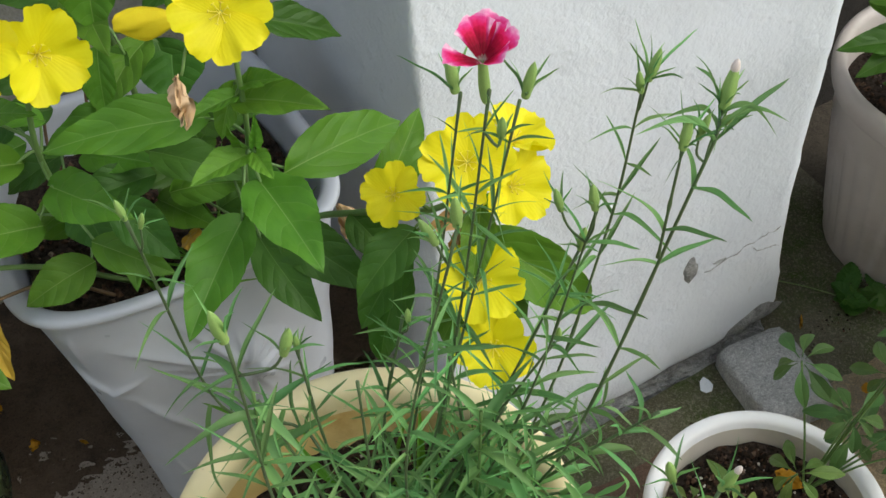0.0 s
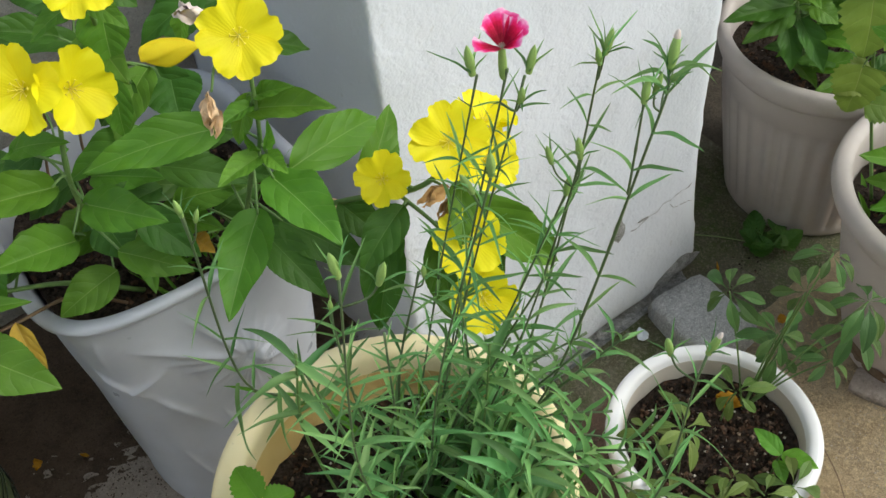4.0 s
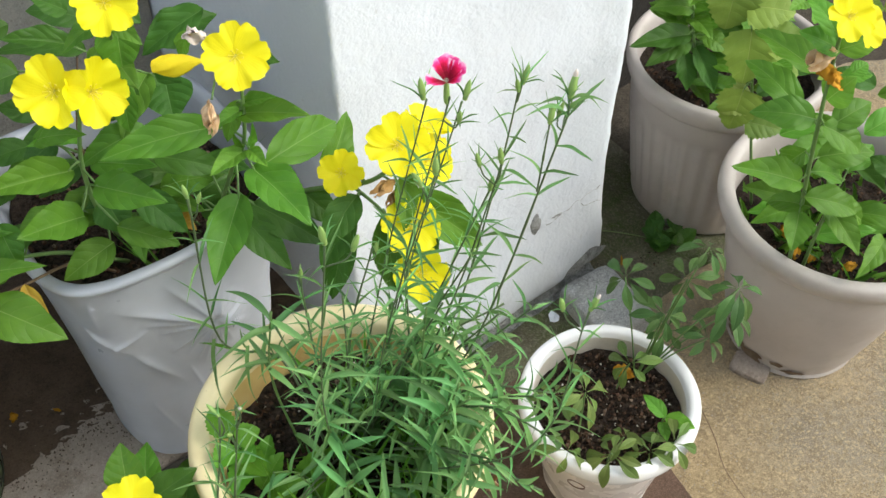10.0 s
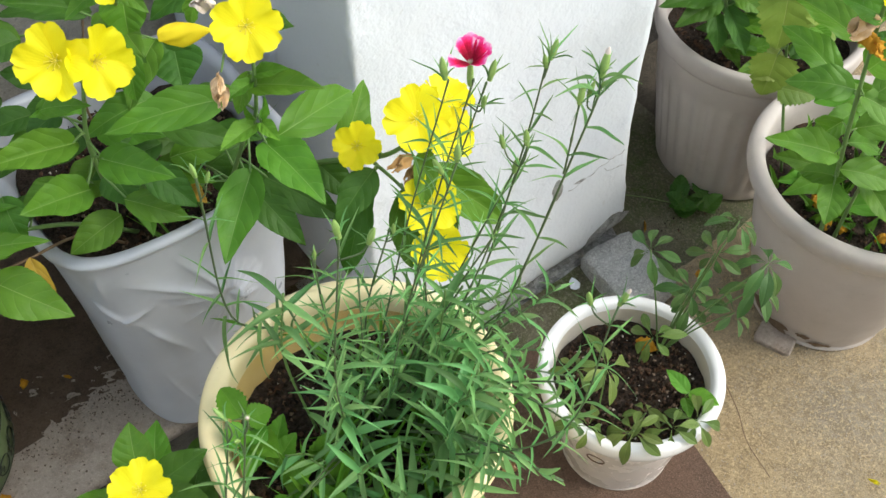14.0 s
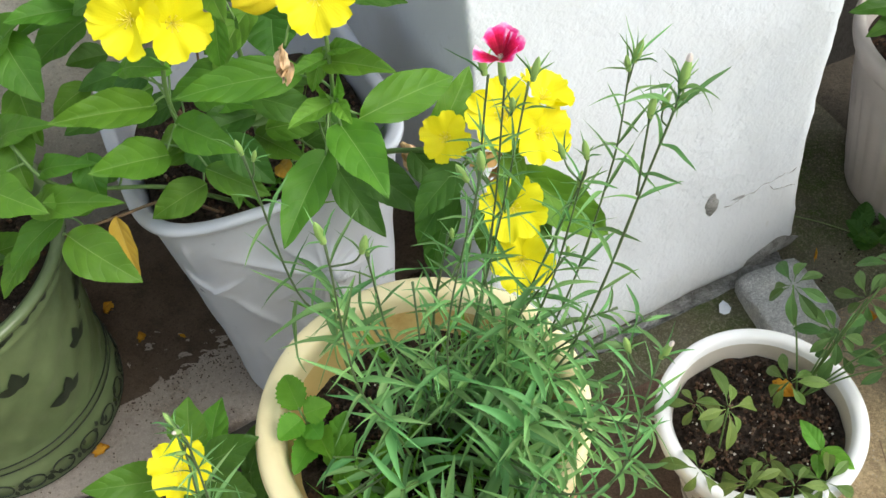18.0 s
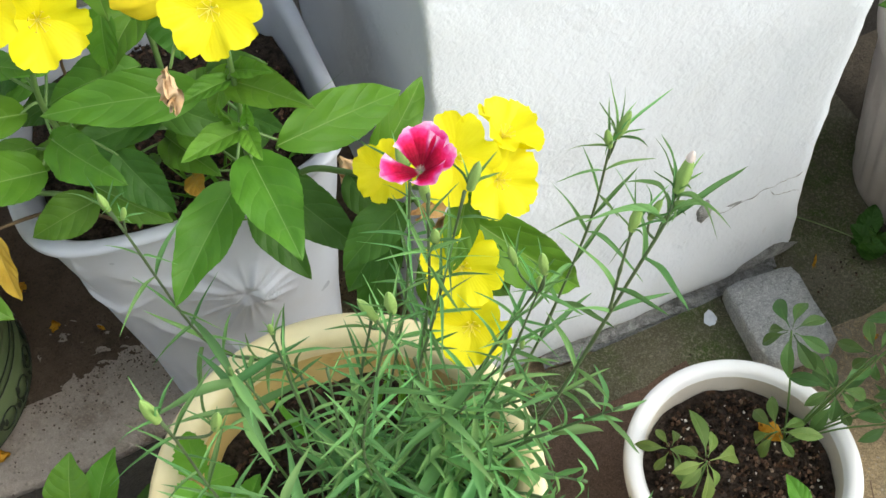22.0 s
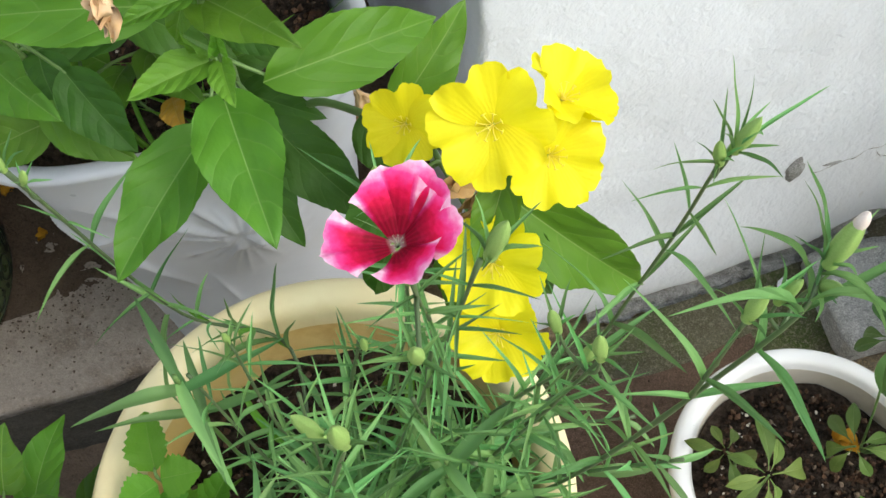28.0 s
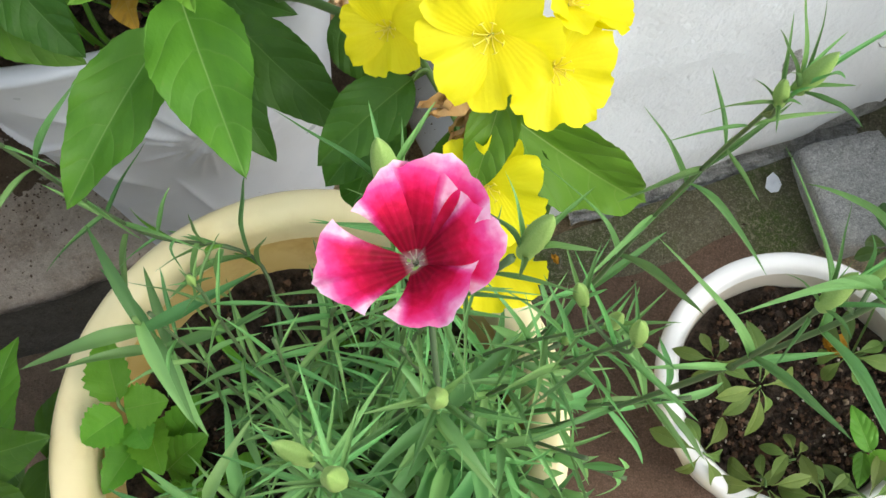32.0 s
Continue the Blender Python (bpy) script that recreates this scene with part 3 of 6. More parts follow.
STAMENS = stamen_mesh()


def primrose_flower(plant, at, axis, size, spin=0.0, opening=20, label="open bright yellow four-petalled flower"):
    """size: radius of the open flower. opening: degrees by which petals rise from flat."""
    m = axis_pose(at, axis, size, spin)
    ob = part("flower", CUP, CALYX, plant, label, m)
    for k in range(4):
        turn = Matrix.Rotation(k * math.pi / 2, 4, "Z") @ Matrix.Translation((0.02, 0, 0.012 * (k % 2))) @ Matrix.Rotation(-radians(opening + pick.uniform(-6, 6)), 4, "Y") @ Matrix.Rotation(radians(6), 4, "X")
        part("petal", PETAL4, YELLOW_PETAL, ob, "", m @ turn)
    part("stamen", STAMENS, STAMEN, ob, "", m @ Matrix.Diagonal((0.72, 0.72, 0.8, 1)))
    return ob


def pink_flower(plant, at, axis, size, spin, opening):
    m = axis_pose(at, axis, size, spin)
    ob = part("flower", lathe("flower", (0, 0, 0), soften([(0.04, -1.35), (0.11, -1.2), (0.14, -0.8), (0.12, -0.25), (0.10, 0.02), (0.05, 0.03)], 3), 12), CALYX, plant, "magenta pink flower with dark eye and pale edges", m)
    for k, way in enumerate((74, 110, 14, -52, -152)):
        turn = Matrix.Rotation(radians(way), 4, "Z") @ Matrix.Translation((0.03, 0, 0.02 * (k % 3))) @ Matrix.Rotation(-radians(opening[k]), 4, "Y") @ Matrix.Rotation(radians(7), 4, "X")
        part("petal", PETAL5, PINK_PETAL, ob, "", m @ turn @ Matrix.Scale((1.12, 1.02, 1.0, 1.0, 1.0)[k], 4) @ Matrix.Diagonal((1, 1.2, 1, 1)))
    part("stamen", STAMENS, ANTHER, ob, "", m @ Matrix.Diagonal((0.3, 0.3, 0.4, 1)))
    return ob


BUDS = []


def dianthus_bud(plant, at, axis, length, pale=False, bracts=5):
    """at: foot of the bud."""
    m = axis_pose(at, axis, length, pick.random() * 6)
    ob = part("bud", BUD, CALYX, plant, "closed green flower bud", m)
    BUDS.append((Vector(at), Vector(axis).normalized(), ob))
    if pale:
        part("bud_tip", TIP, PALE_BUD, ob, "pale petal tip", m)
    if bracts:
        z = Vector(axis).normalized()
        a0 = pick.random() * 6
        for k in range(bracts):
            a = a0 + k * 2 * math.pi / bracts + pick.uniform(-0.3, 0.3)
            out = (m.to_3x3() @ Vector((math.cos(a), math.sin(a), 0))).normalized()
            foot = Vector(at) + z * length * 0.05 + out * length * 0.05
            reach = length * pick.uniform(0.6, 1.5) * (1.25 if bracts > 6 else 1)
            part("bract", NARROW[pick.choice((0, 3))], PINK_LEAF, ob, "", leaf_pose(foot, foot + (z * 0.75 + out * pick.uniform(0.3, 0.9)).normalized() * reach, 0.0014, -out + z))
    return ob


def crumpled(plant, at, axis, length, width, material, name="wilted_flower", label="shrivelled wilted flower", seed=0):
    """A limp tuft of dried, twisted petals hanging from its foot."""
    verts, faces = [], []
    for k in range(5):
        a0 = k * 2.4 + seed
        spread = Vector((math.cos(a0), math.sin(a0), 0)) * width * 0.38
        reach = length * (0.7 + 0.3 * abs(math.sin(a0 * 1.7)))
        b = len(verts)
        for i in range(9):
            x = i / 8
            twist = a0 + 1.6 + 2.2 * x * math.sin(a0 * 3)
            wob = noise.noise_vector(Vector((x * 3 + k, seed, k * 2.0))) * width * 0.45 * x
            c = spread * math.sin(math.pi * min(1, x * 0.8 + 0.06)) + wob + Vector((0, 0, x * reach))
            w = width * 0.36 * math.sin(math.pi * min(1, x * 0.93 + 0.06)) ** 0.9
            for s in (-1, -0.5, 0, 0.5, 1):
                crease = noise.noise(Vector((s * 2.9 + k, x * 6, seed))) * width * 0.42
                verts.append(c + Vector((math.cos(twist) * w * s - math.sin(twist) * crease, math.sin(twist) * w * s + math.cos(twist) * crease, 0.08 * length * s * s)))
        for i in range(8):
            for q in range(4):
                faces.append((b + i * 5 + q, b + i * 5 + q + 1, b + i * 5 + q + 6, b + i * 5 + q + 5))
    return part(name, from_lists(name, verts, faces), material, plant, label, axis_pose(at, axis, 1))


def furled(plant, at, axis, length, width, material, label, name="flower_bud"):
    """A flower bud with its petals rolled round one another."""
    prof = soften([(0.07, 0.0), (0.15, 0.1), (0.34, 0.30), (0.47, 0.55), (0.42, 0.75), (0.33, 0.90), (0.22, 1.0), (0.03, 0.97)], 5)
    twist = lambda a, r, z, j: (r * (1 + 0.46 * abs(math.sin(1.5 * a + 2.6 * z)) + 0.10 * math.sin(5 * a + 6 * z) + 0.25 * max(0, z - 0.85) * math.sin(3 * a) * 6), z)
    return part(name, lathe(name, (0, 0, 0), prof, 44, twist), material, plant, label, axis_pose(at, axis, 1) @ Matrix.Diagonal((width, width, length, 1)))


# ---- setting ----
ALONG = Vector((1, 0.57, 0)).normalized()      # along the pillar's front
INTO = Vector((-ALONG.y, ALONG.x, 0))           # into the wall, away from the viewer
CORNER = Vector((-0.06, 0.677, 0))              # pillar's left front corner
WIDE = 0.483


def wall_point(s, d, z):
    q = CORNER + ALONG * s + INTO * d
    return (q.x, q.y, z)


def ground():
    def point(i, j):
        u, v = 2 * i / 60 - 1, 2 * j / 60 - 1
        x, y = 0.2 + 30 * u ** 5 + 1.2 * u, 0.5 + 30 * v ** 5 + 1.2 * v
        h = 0.006 * noise.noise(Vector((x * 5, y * 5, 3))) if abs(x) < 3 and abs(y) < 3 else 0
        return (x, y, -0.012 + h)
    structure("ground", grid("ground", 61, 61, point), FLOOR, "rough tan weathered concrete ground", "ground")


ground()


def foot_bulge(z):
    """The plaster swells towards the ground and turns under at its foot."""
    swell = 0.016 * math.exp(-((z - 0.075) / 0.085) ** 2)
    return swell - (0.030 * (1 - z / 0.055) ** 2 if z < 0.055 else 0)


def pillar():
    """A whitewashed masonry pillar with uneven faces and a rounded worn arris."""
    top, depth, n = 2.6, 0.52, 150
    loop = [(WIDE * (1 - k / 40), 0.0, None) for k in range(40)]
    loop += [(0.0, 0.0, math.pi / 2 * k / 7) for k in range(8)]
    loop += [(0.0, depth * k / 30, None) for k in range(1, 31)]
    loop += [(WIDE / 2, depth, None), (WIDE, depth, None), (WIDE, depth / 2, None)]

    def point(i, j):
        s, d, turn = loop[i % len(loop)]
        z = -0.03 + (top + 0.03) * (j / n) ** 1.5
        side, front = (1.0, 0.0) if s == 0 else (0.0, 1.0 if d == 0 else 0.0)
        if turn is not None:
            r = 0.0065 + 0.003 * noise.noise(Vector((3, 8, z * 50)))
            side, front = math.sin(turn), math.cos(turn)
            s, d = r * (1 - side), r * (1 - front)
        w = 0.0035 * noise.noise(Vector((s * 9, d * 9, z * 9))) + 0.002 * noise.noise(Vector((s * 30, d * 30, z * 30)))
        if s < 0.02 and d < 0.02:
            w += 0.0018 * noise.fractal(Vector((2, 1, z * 70)), 1.0, 2.0, 3) * (1 - max(s, d) / 0.02)
        w += foot_bulge(z)
        edge = 0.004 * noise.fractal(Vector((7, 1, z * 25)), 0.8, 2.2, 4) - 0.010 * max(0, 1 - z / 0.5) if (d == 0 and s > WIDE * 0.97) else 0
        return wall_point(s + edge - side * w, d - front * w, z)
    ob = structure("pillar", grid("pillar", len(loop), n + 1, point, True, cap=True), WALL, "whitewashed uneven plaster pillar with worn foot", "pillar")

    def patch(name, s0, z0, half_s, half_z, material, label, seed, out=0.0025):
        def spot(i, j):
            a, r = 2 * math.pi * i / 20, j / 4
            k = r * (1 + 0.45 * noise.noise(Vector((math.cos(a) * 1.3 + seed, math.sin(a) * 1.3, seed))))
            s, z = s0 + half_s * k * math.cos(a), z0 + half_z * k * math.sin(a)
            w = 0.0035 * noise.noise(Vector((s * 9, 0, z * 9))) + 0.002 * noise.noise(Vector((s * 30, 0, z * 30)))
            flare = foot_bulge(z)
            return wall_point(s, -w - flare - out + 0.0022 * r ** 4, z)
        part(name, grid(name, 20, 5, spot, True), material, ob, label)
    patch("chipped_patch", 0.330, 0.211, 0.010, 0.021, MORTAR, "grey mortar where paint has chipped off", 2.2)
    patch("paint_scar", 0.372, 0.205, 0.010, 0.0011, MORTAR, "thin crack in the paint", 5.1)
    for start, end, drop, seed in ((0.352, 0.470, 0.012, 1.0), (0.425, 0.470, -0.022, 6.0)):
        path = []
        for k in range(25):
            f = k / 24
            q = start + (end - start) * f
            z = 0.196 + drop * f + 0.007 * noise.fractal(Vector((q * 40, seed, 2)), 0.8, 2.2, 3)
            w = 0.0035 * noise.noise(Vector((q * 9, 0, z * 9))) + 0.002 * noise.noise(Vector((q * 30, 0, z * 30)))
            path.append(Vector(wall_point(q, -w - foot_bulge(z) - 0.0003, z)))
        part("crack", tube("crack", path, 0.00055, 0.00045, 5, lambda f: 0.25 + abs(math.sin(f * 17 + seed)) ** 2), MORTAR, ob, "thin crack in the plaster")
    patch("bare_foot", 0.450, 0.045, 0.042, 0.036, FOOT, "bare grey mortar at the foot", 8.4)
    patch("bare_foot", 0.33, 0.012, 0.12, 0.018, MORTAR, "bare dirty mortar at the foot", 3.7)
    patch("bare_foot", 0.16, 0.006, 0.10, 0.014, MORTAR, "bare dirty mortar at the foot", 6.1)


pillar()


def box_wall(name, a, b, thick, z0, z1, material, label):
    """An upright wall from a to b, its face uneven, with thickness."""
    a, b = Vector(a), Vector(b)
    along = (b - a).normalized()
    back = Vector((-along.y, along.x, 0)) * thick
    n = 40

    def point(i, j):
        k = i if i < n else 2 * n - 1 - i
        q = a.lerp(b, k / (n - 1)) + (back if i >= n else Vector((0, 0, 0)))
        z = z0 + (z1 - z0) * j / 30
        w = 0.004 * noise.noise(Vector((q.x * 6, q.y * 6, z * 6)))
        return (q.x + w * along.y, q.y - w * along.x, z)
    return structure(name, grid(name, 2 * n, 31, point, True, cap=True), material, label, "wall")


WALL_A, WALL_B = CORNER + INTO * 0.46 - ALONG * 2.2, CORNER + INTO * 0.46 - ALONG * 0.002
box_wall("wall_north", WALL_A, WALL_B, 0.2, -0.03, 1.25, WALL_BEIGE, "dull beige rendered wall behind the pots")
WALL_C = CORNER + INTO * 0.30 + ALONG * 0.40
# unseen wall behind the viewer, added to dim sky light on front faces
box_wall("wall_south", (3.6, -1.5, 0), (-1.3, -1.5, 0), 0.2, -0.03, 2.3, WALL_GREY, "unseen plain grey wall added to block low sky light")
# back of the gap, its shade painted as near-black render
box_wall("wall_east", WALL_C, WALL_C + ALONG * 2.5, 0.2, -0.03, 2.6, SHADE_WALL, "wall behind the planters, coloured near black for deep shade")


def slab():
    """The raised paving at the wall, 15 cm above the ground, with a broken front edge."""
    a, b = Vector((-1.6, -0.12, 0)), Vector((-0.20, 0.632, 0))
    along = (b - a).normalized()
    back = Vector((-along.y, along.x, 0))
    n = 60

    def point(i, j):
        f = i / (n - 1)
        q = a.lerp(b, f)
        edge = 0.008 * noise.noise(Vector((f * 14, 2, 0)))
        ring = [(0.012, -0.03), (0.008, 0.06), (0.002, 0.13), (0.004, 0.148), (0.012, 0.155)] + [(0.012 + 0.06 * k, 0.155) for k in range(1, 14)]
        d, z = ring[j]
        p = q + back * (d + edge)
        if j > 4:
            z += 0.003 * noise.noise(Vector((p.x * 14, p.y * 14, 0)))
        return (p.x, p.y, z)
    structure("pavement", grid("pavement", n, 18, point), SLAB, "raised grey concrete slab with dirt along the wall", "pavement")


slab()


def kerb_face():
    """The slab's stained face, shade in its colour, and damp earth at its foot."""
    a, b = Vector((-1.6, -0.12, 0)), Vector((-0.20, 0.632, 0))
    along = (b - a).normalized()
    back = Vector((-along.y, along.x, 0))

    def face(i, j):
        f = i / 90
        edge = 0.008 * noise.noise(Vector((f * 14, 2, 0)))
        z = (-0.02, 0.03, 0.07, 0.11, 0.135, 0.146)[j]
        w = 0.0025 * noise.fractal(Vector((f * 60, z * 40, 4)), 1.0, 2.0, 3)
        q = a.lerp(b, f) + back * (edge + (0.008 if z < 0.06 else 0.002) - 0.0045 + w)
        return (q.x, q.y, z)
    structure("kerb_face", grid("kerb_face", 91, 6, face), SHADE_KERB, "stained face of the concrete slab, coloured dark for shade", "kerb")

    def bed(i, j):
        f, g = i / 90, j / 14
        q = a.lerp(b, 0.3 + 0.7 * f) - back * ((0.15 + 0.03 * noise.noise(Vector((f * 12, 3, 9)))) * g - 0.01)
        n = noise.fractal(Vector((q.x * 34, q.y * 34, 5)), 0.4, 2.2, 5)
        return (q.x, q.y, 0.002 + 0.004 * n * (1 - g) - 0.012 * g ** 4 + 0.006 * (1 - g) ** 3)
    structure("gutter_earth", grid("gutter_earth", 91, 15, bed), EARTH, "damp dark earth at the foot of the slab", "earth")


kerb_face()


def rough_block(name, at, size, turn, material, label, category, seed, bevel=0.012, kind="structure"):
    """A worn block standing on at."""
    bm = bmesh.new()
    bmesh.ops.create_cube(bm, size=1)
    bmesh.ops.subdivide_edges(bm, edges=bm.edges, cuts=5, use_grid_fill=True)
    for v in bm.verts:
        p = Vector((v.co.x * size[0], v.co.y * size[1], (v.co.z + 0.5) * size[2]))
        k = sum(abs(c) > 0.49 for c in v.co)
        pull = 1 - bevel / size[0] * (1.6 if k == 3 else 0.6 if k == 2 else 0)
        p.x *= pull
        p.y *= pull
        if v.co.z > 0.49:
            p.z -= bevel * (0.5 if k == 3 else 0.2 if k == 2 else 0)
        p += noise.noise_vector(p * 18 + Vector((seed, 0, 0))) * 0.0028
        v.co = p
    for f in bm.faces:
        f.smooth = True
    ob = part(name, bm, material, None, label, Matrix.Translation(at) @ Matrix.Rotation(radians(turn), 4, "Z"))
    return tagged(ob, "", category, "", kind)


# a brown tile under the pots, on the ground
def tile():
    a, b, c, d = (-0.30, 0.20, 0), (0.415, 0.36, 0), (0.35, 0.575, 0), (0.21, 0.79, 0)
    ring = [a, b, c, d, (0.05, 0.705, 0), (-0.02, 0.66, 0), (-0.30, 0.45, 0)]
    bm = bmesh.new()
    low = [bm.verts.new((x, y, -0.02)) for x, y, z in ring]
    top = [bm.verts.new((x, y, 0.0)) for x, y, z in ring]
    bm.faces.new(top)
    for i in range(len(ring)):
        j = (i + 1) % len(ring)
        bm.faces.new((low[i], low[j], top[j], top[i]))
    bmesh.ops.bevel(bm, geom=[e for e in bm.edges if e.verts[0].co.z > -0.01 and e.verts[1].co.z > -0.01], offset=0.003, segments=2, affect="EDGES")
    structure("floor_tile", bm, TILE, "flat reddish brown tile paving", "paving")


tile()


def moss():
    """Damp mossy earth along the foot of the pillar."""
    def point(i, j):
        f, g = i / 40, j / 10
        q = CORNER + ALONG * (-0.02 + 0.75 * f) - INTO * (0.02 + (0.085 + 0.02 * f) * g * (1 + 0.35 * noise.noise(Vector((f * 9, 1, 4)))))
        if f > 0.64:
            q += INTO * 0.3 * (f - 0.64) / 0.36 * (1 - g)
        z = 0.002 + 0.006 * (1 - g) + 0.005 * noise.noise(Vector((q.x * 30, q.y * 30, 1))) * (1 - g * 0.5) - 0.012 * g ** 4
        return (q.x, q.y, z)
    structure("moss", grid("moss", 41, 11, point), MOSS, "dark mossy earth at the foot of the pillar", "moss")


moss()


def earth_bed():
    """Dark damp earth between pillar and wall, under the fluted planter, darkened for shade."""
    def point(i, j):
        f, g = i / 50, j / 24
        q = CORNER + ALONG * (WIDE - 0.06 + 1.4 * f) + INTO * (0.30 - (0.24 + 0.10 * noise.noise(Vector((f * 8, 2, 7)))) * g)
        z = -0.003 + 0.005 * noise.noise(Vector((q.x * 25, q.y * 25, 6))) - 0.010 * g ** 5
        return (q.x, q.y, z)
    structure("earth_bed", grid("earth_bed", 51, 25, point), SHADE_EARTH, "dark damp earth between pillar and wall, darkened further for shade", "earth")


def mortar_heap():
    """A low crumbling skirt of mortar along the pillar's foot."""
    def point(i, j):
        f, g = i / 150, j / 24
        s = 0.12 + 0.375 * f
        n = noise.fractal(Vector((s * 26, g * 3, 5)), 1.0, 2.0, 4)
        m = noise.fractal(Vector((s * 90, g * 9, 2)), 0.8, 2.0, 3)
        d = 0.012 - (0.006 + 0.034 * g * (0.5 + 0.7 * f) * (1 + 0.6 * n)) - 0.003 * m
        z = (0.012 + 0.016 * f + 0.012 * n + 0.004 * m) * (1 - g) ** 1.1 * min(1, (1 - f) * 9) - 0.004
        return wall_point(s, d, z)
    structure("mortar_heap", grid("mortar_heap", 151, 25, point), FOOT, "crumbling grey mortar at the foot of the pillar", "mortar")


earth_bed()
mortar_heap()
rough_block("stone_block", (0.350, 0.808, -0.01), (0.098, 0.125, 0.055), 25, BRICK, "broken grey concrete block on the ground", "block", 4, 0.006, kind="")
rough_block("stone_slab", (0.555, 0.670, -0.020), (0.06, 0.045, 0.020), -40, SLAB, "dark grey stone wedged under the planter", "block", 9, 0.008, kind="")
part_dirt = crumbs("dirt", 12000, lambda r: (lambda s, d: (WALL_A.x + (WALL_B.x - WALL_A.x) * s - INTO.x * d, WALL_A.y + (WALL_B.y - WALL_A.y) * s - INTO.y * d, 0.156))(r.uniform(0.5, 1.0), (abs(r.gauss(0.1, 0.22)) if r.random() < 0.25 else r.gauss(0.27, 0.045))), 0.0004, 0.0018, 3)


def earth_drift():
    """A thin drift of dark earth along the wall, over the slab."""
    def point(i, j):
        f, g = i / 220, j / 70
        q = WALL_A.lerp(WALL_B, 0.35 + 0.65 * f) - INTO * (0.32 * g)
        n = noise.fractal(Vector((q.x * 70, q.y * 70, 2)), 0.3, 2.3, 5)
        n += 1.3 * noise.noise(Vector((q.x * 16, q.y * 16, 5)))
        return (q.x, q.y, 0.1565 + 0.010 * (1 - 1.2 * g) + 0.0020 * n)
    structure("earth", grid("earth", 221, 71, point), EARTH, "drift of dark earth along the wall", "earth")


earth_drift()
tagged(part("dirt", part_dirt, EARTH, None, "crumbs of dark earth on the slab"), "", "dirt", "", "stuff")
grit = crumbs("grit", 3600, lambda r: (r.uniform(0.33, 0.95), r.uniform(0.2, 0.64), -0.009), 0.0004, 0.0016, 8)
tagged(part("grit", grit, TAN_GRIT, None, "pale grit scattered on the concrete"), "", "grit", "", "stuff")


pebbles = crumbs("gravel", 500, lambda r: (lambda s, d: (CORNER.x + ALONG.x * s - INTO.x * d, CORNER.y + ALONG.y * s - INTO.y * d, 0.002))(r.uniform(0.0, 0.75), 0.02 + abs(r.gauss(0, 0.03))), 0.0006, 0.0026, 18)
tagged(part("gravel", pebbles, CRUMB, None, "crumbs of dark earth and mortar by the pillar"), "", "gravel", "", "stuff")


# ---- pots ----
def soil_in(pot, at, radius, seed, rise=0.008, grains=260, pale=40, shape=None):
    part("soil", lumpy_disc("soil", at, radius, rise, seed, shape), SOIL, pot, "dark crumbly potting soil")
    def place(r):
        a, q = r.random() * 6.283, radius * 0.90 * math.sqrt(r.random())
        return (at[0] + q * math.cos(a), at[1] + q * math.sin(a), at[2] + r.uniform(0.0, rise))
    tagged(part("soil_grain", crumbs("soil_grain", grains * 3, place, 0.001, 0.0042, seed), CRUMB, pot), kind="stuff")
    tagged(part("pale_grain", crumbs("pale_grain", pale, place, 0.0008, 0.0024, seed + 1), PERLITE, pot), kind="stuff")


def yellow_pot():
    at = (-0.102, 0.366, 0.0)
    pot = thing("flower_pot", at, "tall pale yellow glazed pot with thick stained rim", "flower pot", "flower pots")
    h = 0.488
    body = soften([(0.0, 0.0), (0.092, 0.0), (0.100, 0.01), (0.118, 0.22), (0.133, 0.42), (0.138, h - 0.032), (0.149, h - 0.026), (0.155, h - 0.012), (0.152, h - 0.002), (0.144, h), (0.136, h - 0.003), (0.131, h - 0.010), (0.1285, h - 0.026)], 4)
    wob = lambda a, r, z, j: (r * (1 + 0.006 * math.sin(3 * a + 1)), z + 0.002 * math.sin(2 * a) * (r > 0.1))
    part("body", lathe("body", at, body, 96, wob), YELLOW_GLAZE, pot)
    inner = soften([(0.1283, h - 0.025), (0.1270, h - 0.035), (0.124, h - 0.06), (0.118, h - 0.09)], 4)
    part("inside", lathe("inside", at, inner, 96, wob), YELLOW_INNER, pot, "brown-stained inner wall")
    soil_in(pot, (at[0], at[1], h - 0.062), 0.126, 2.0, 0.012, 420, 60)
    crumpled(pot, (0.035, 0.292, h - 0.052), (0.1, -0.1, 1), 0.035, 0.014, CLAY, "chipped_edge", "bare clay where the rim is chipped", 3)
    return pot


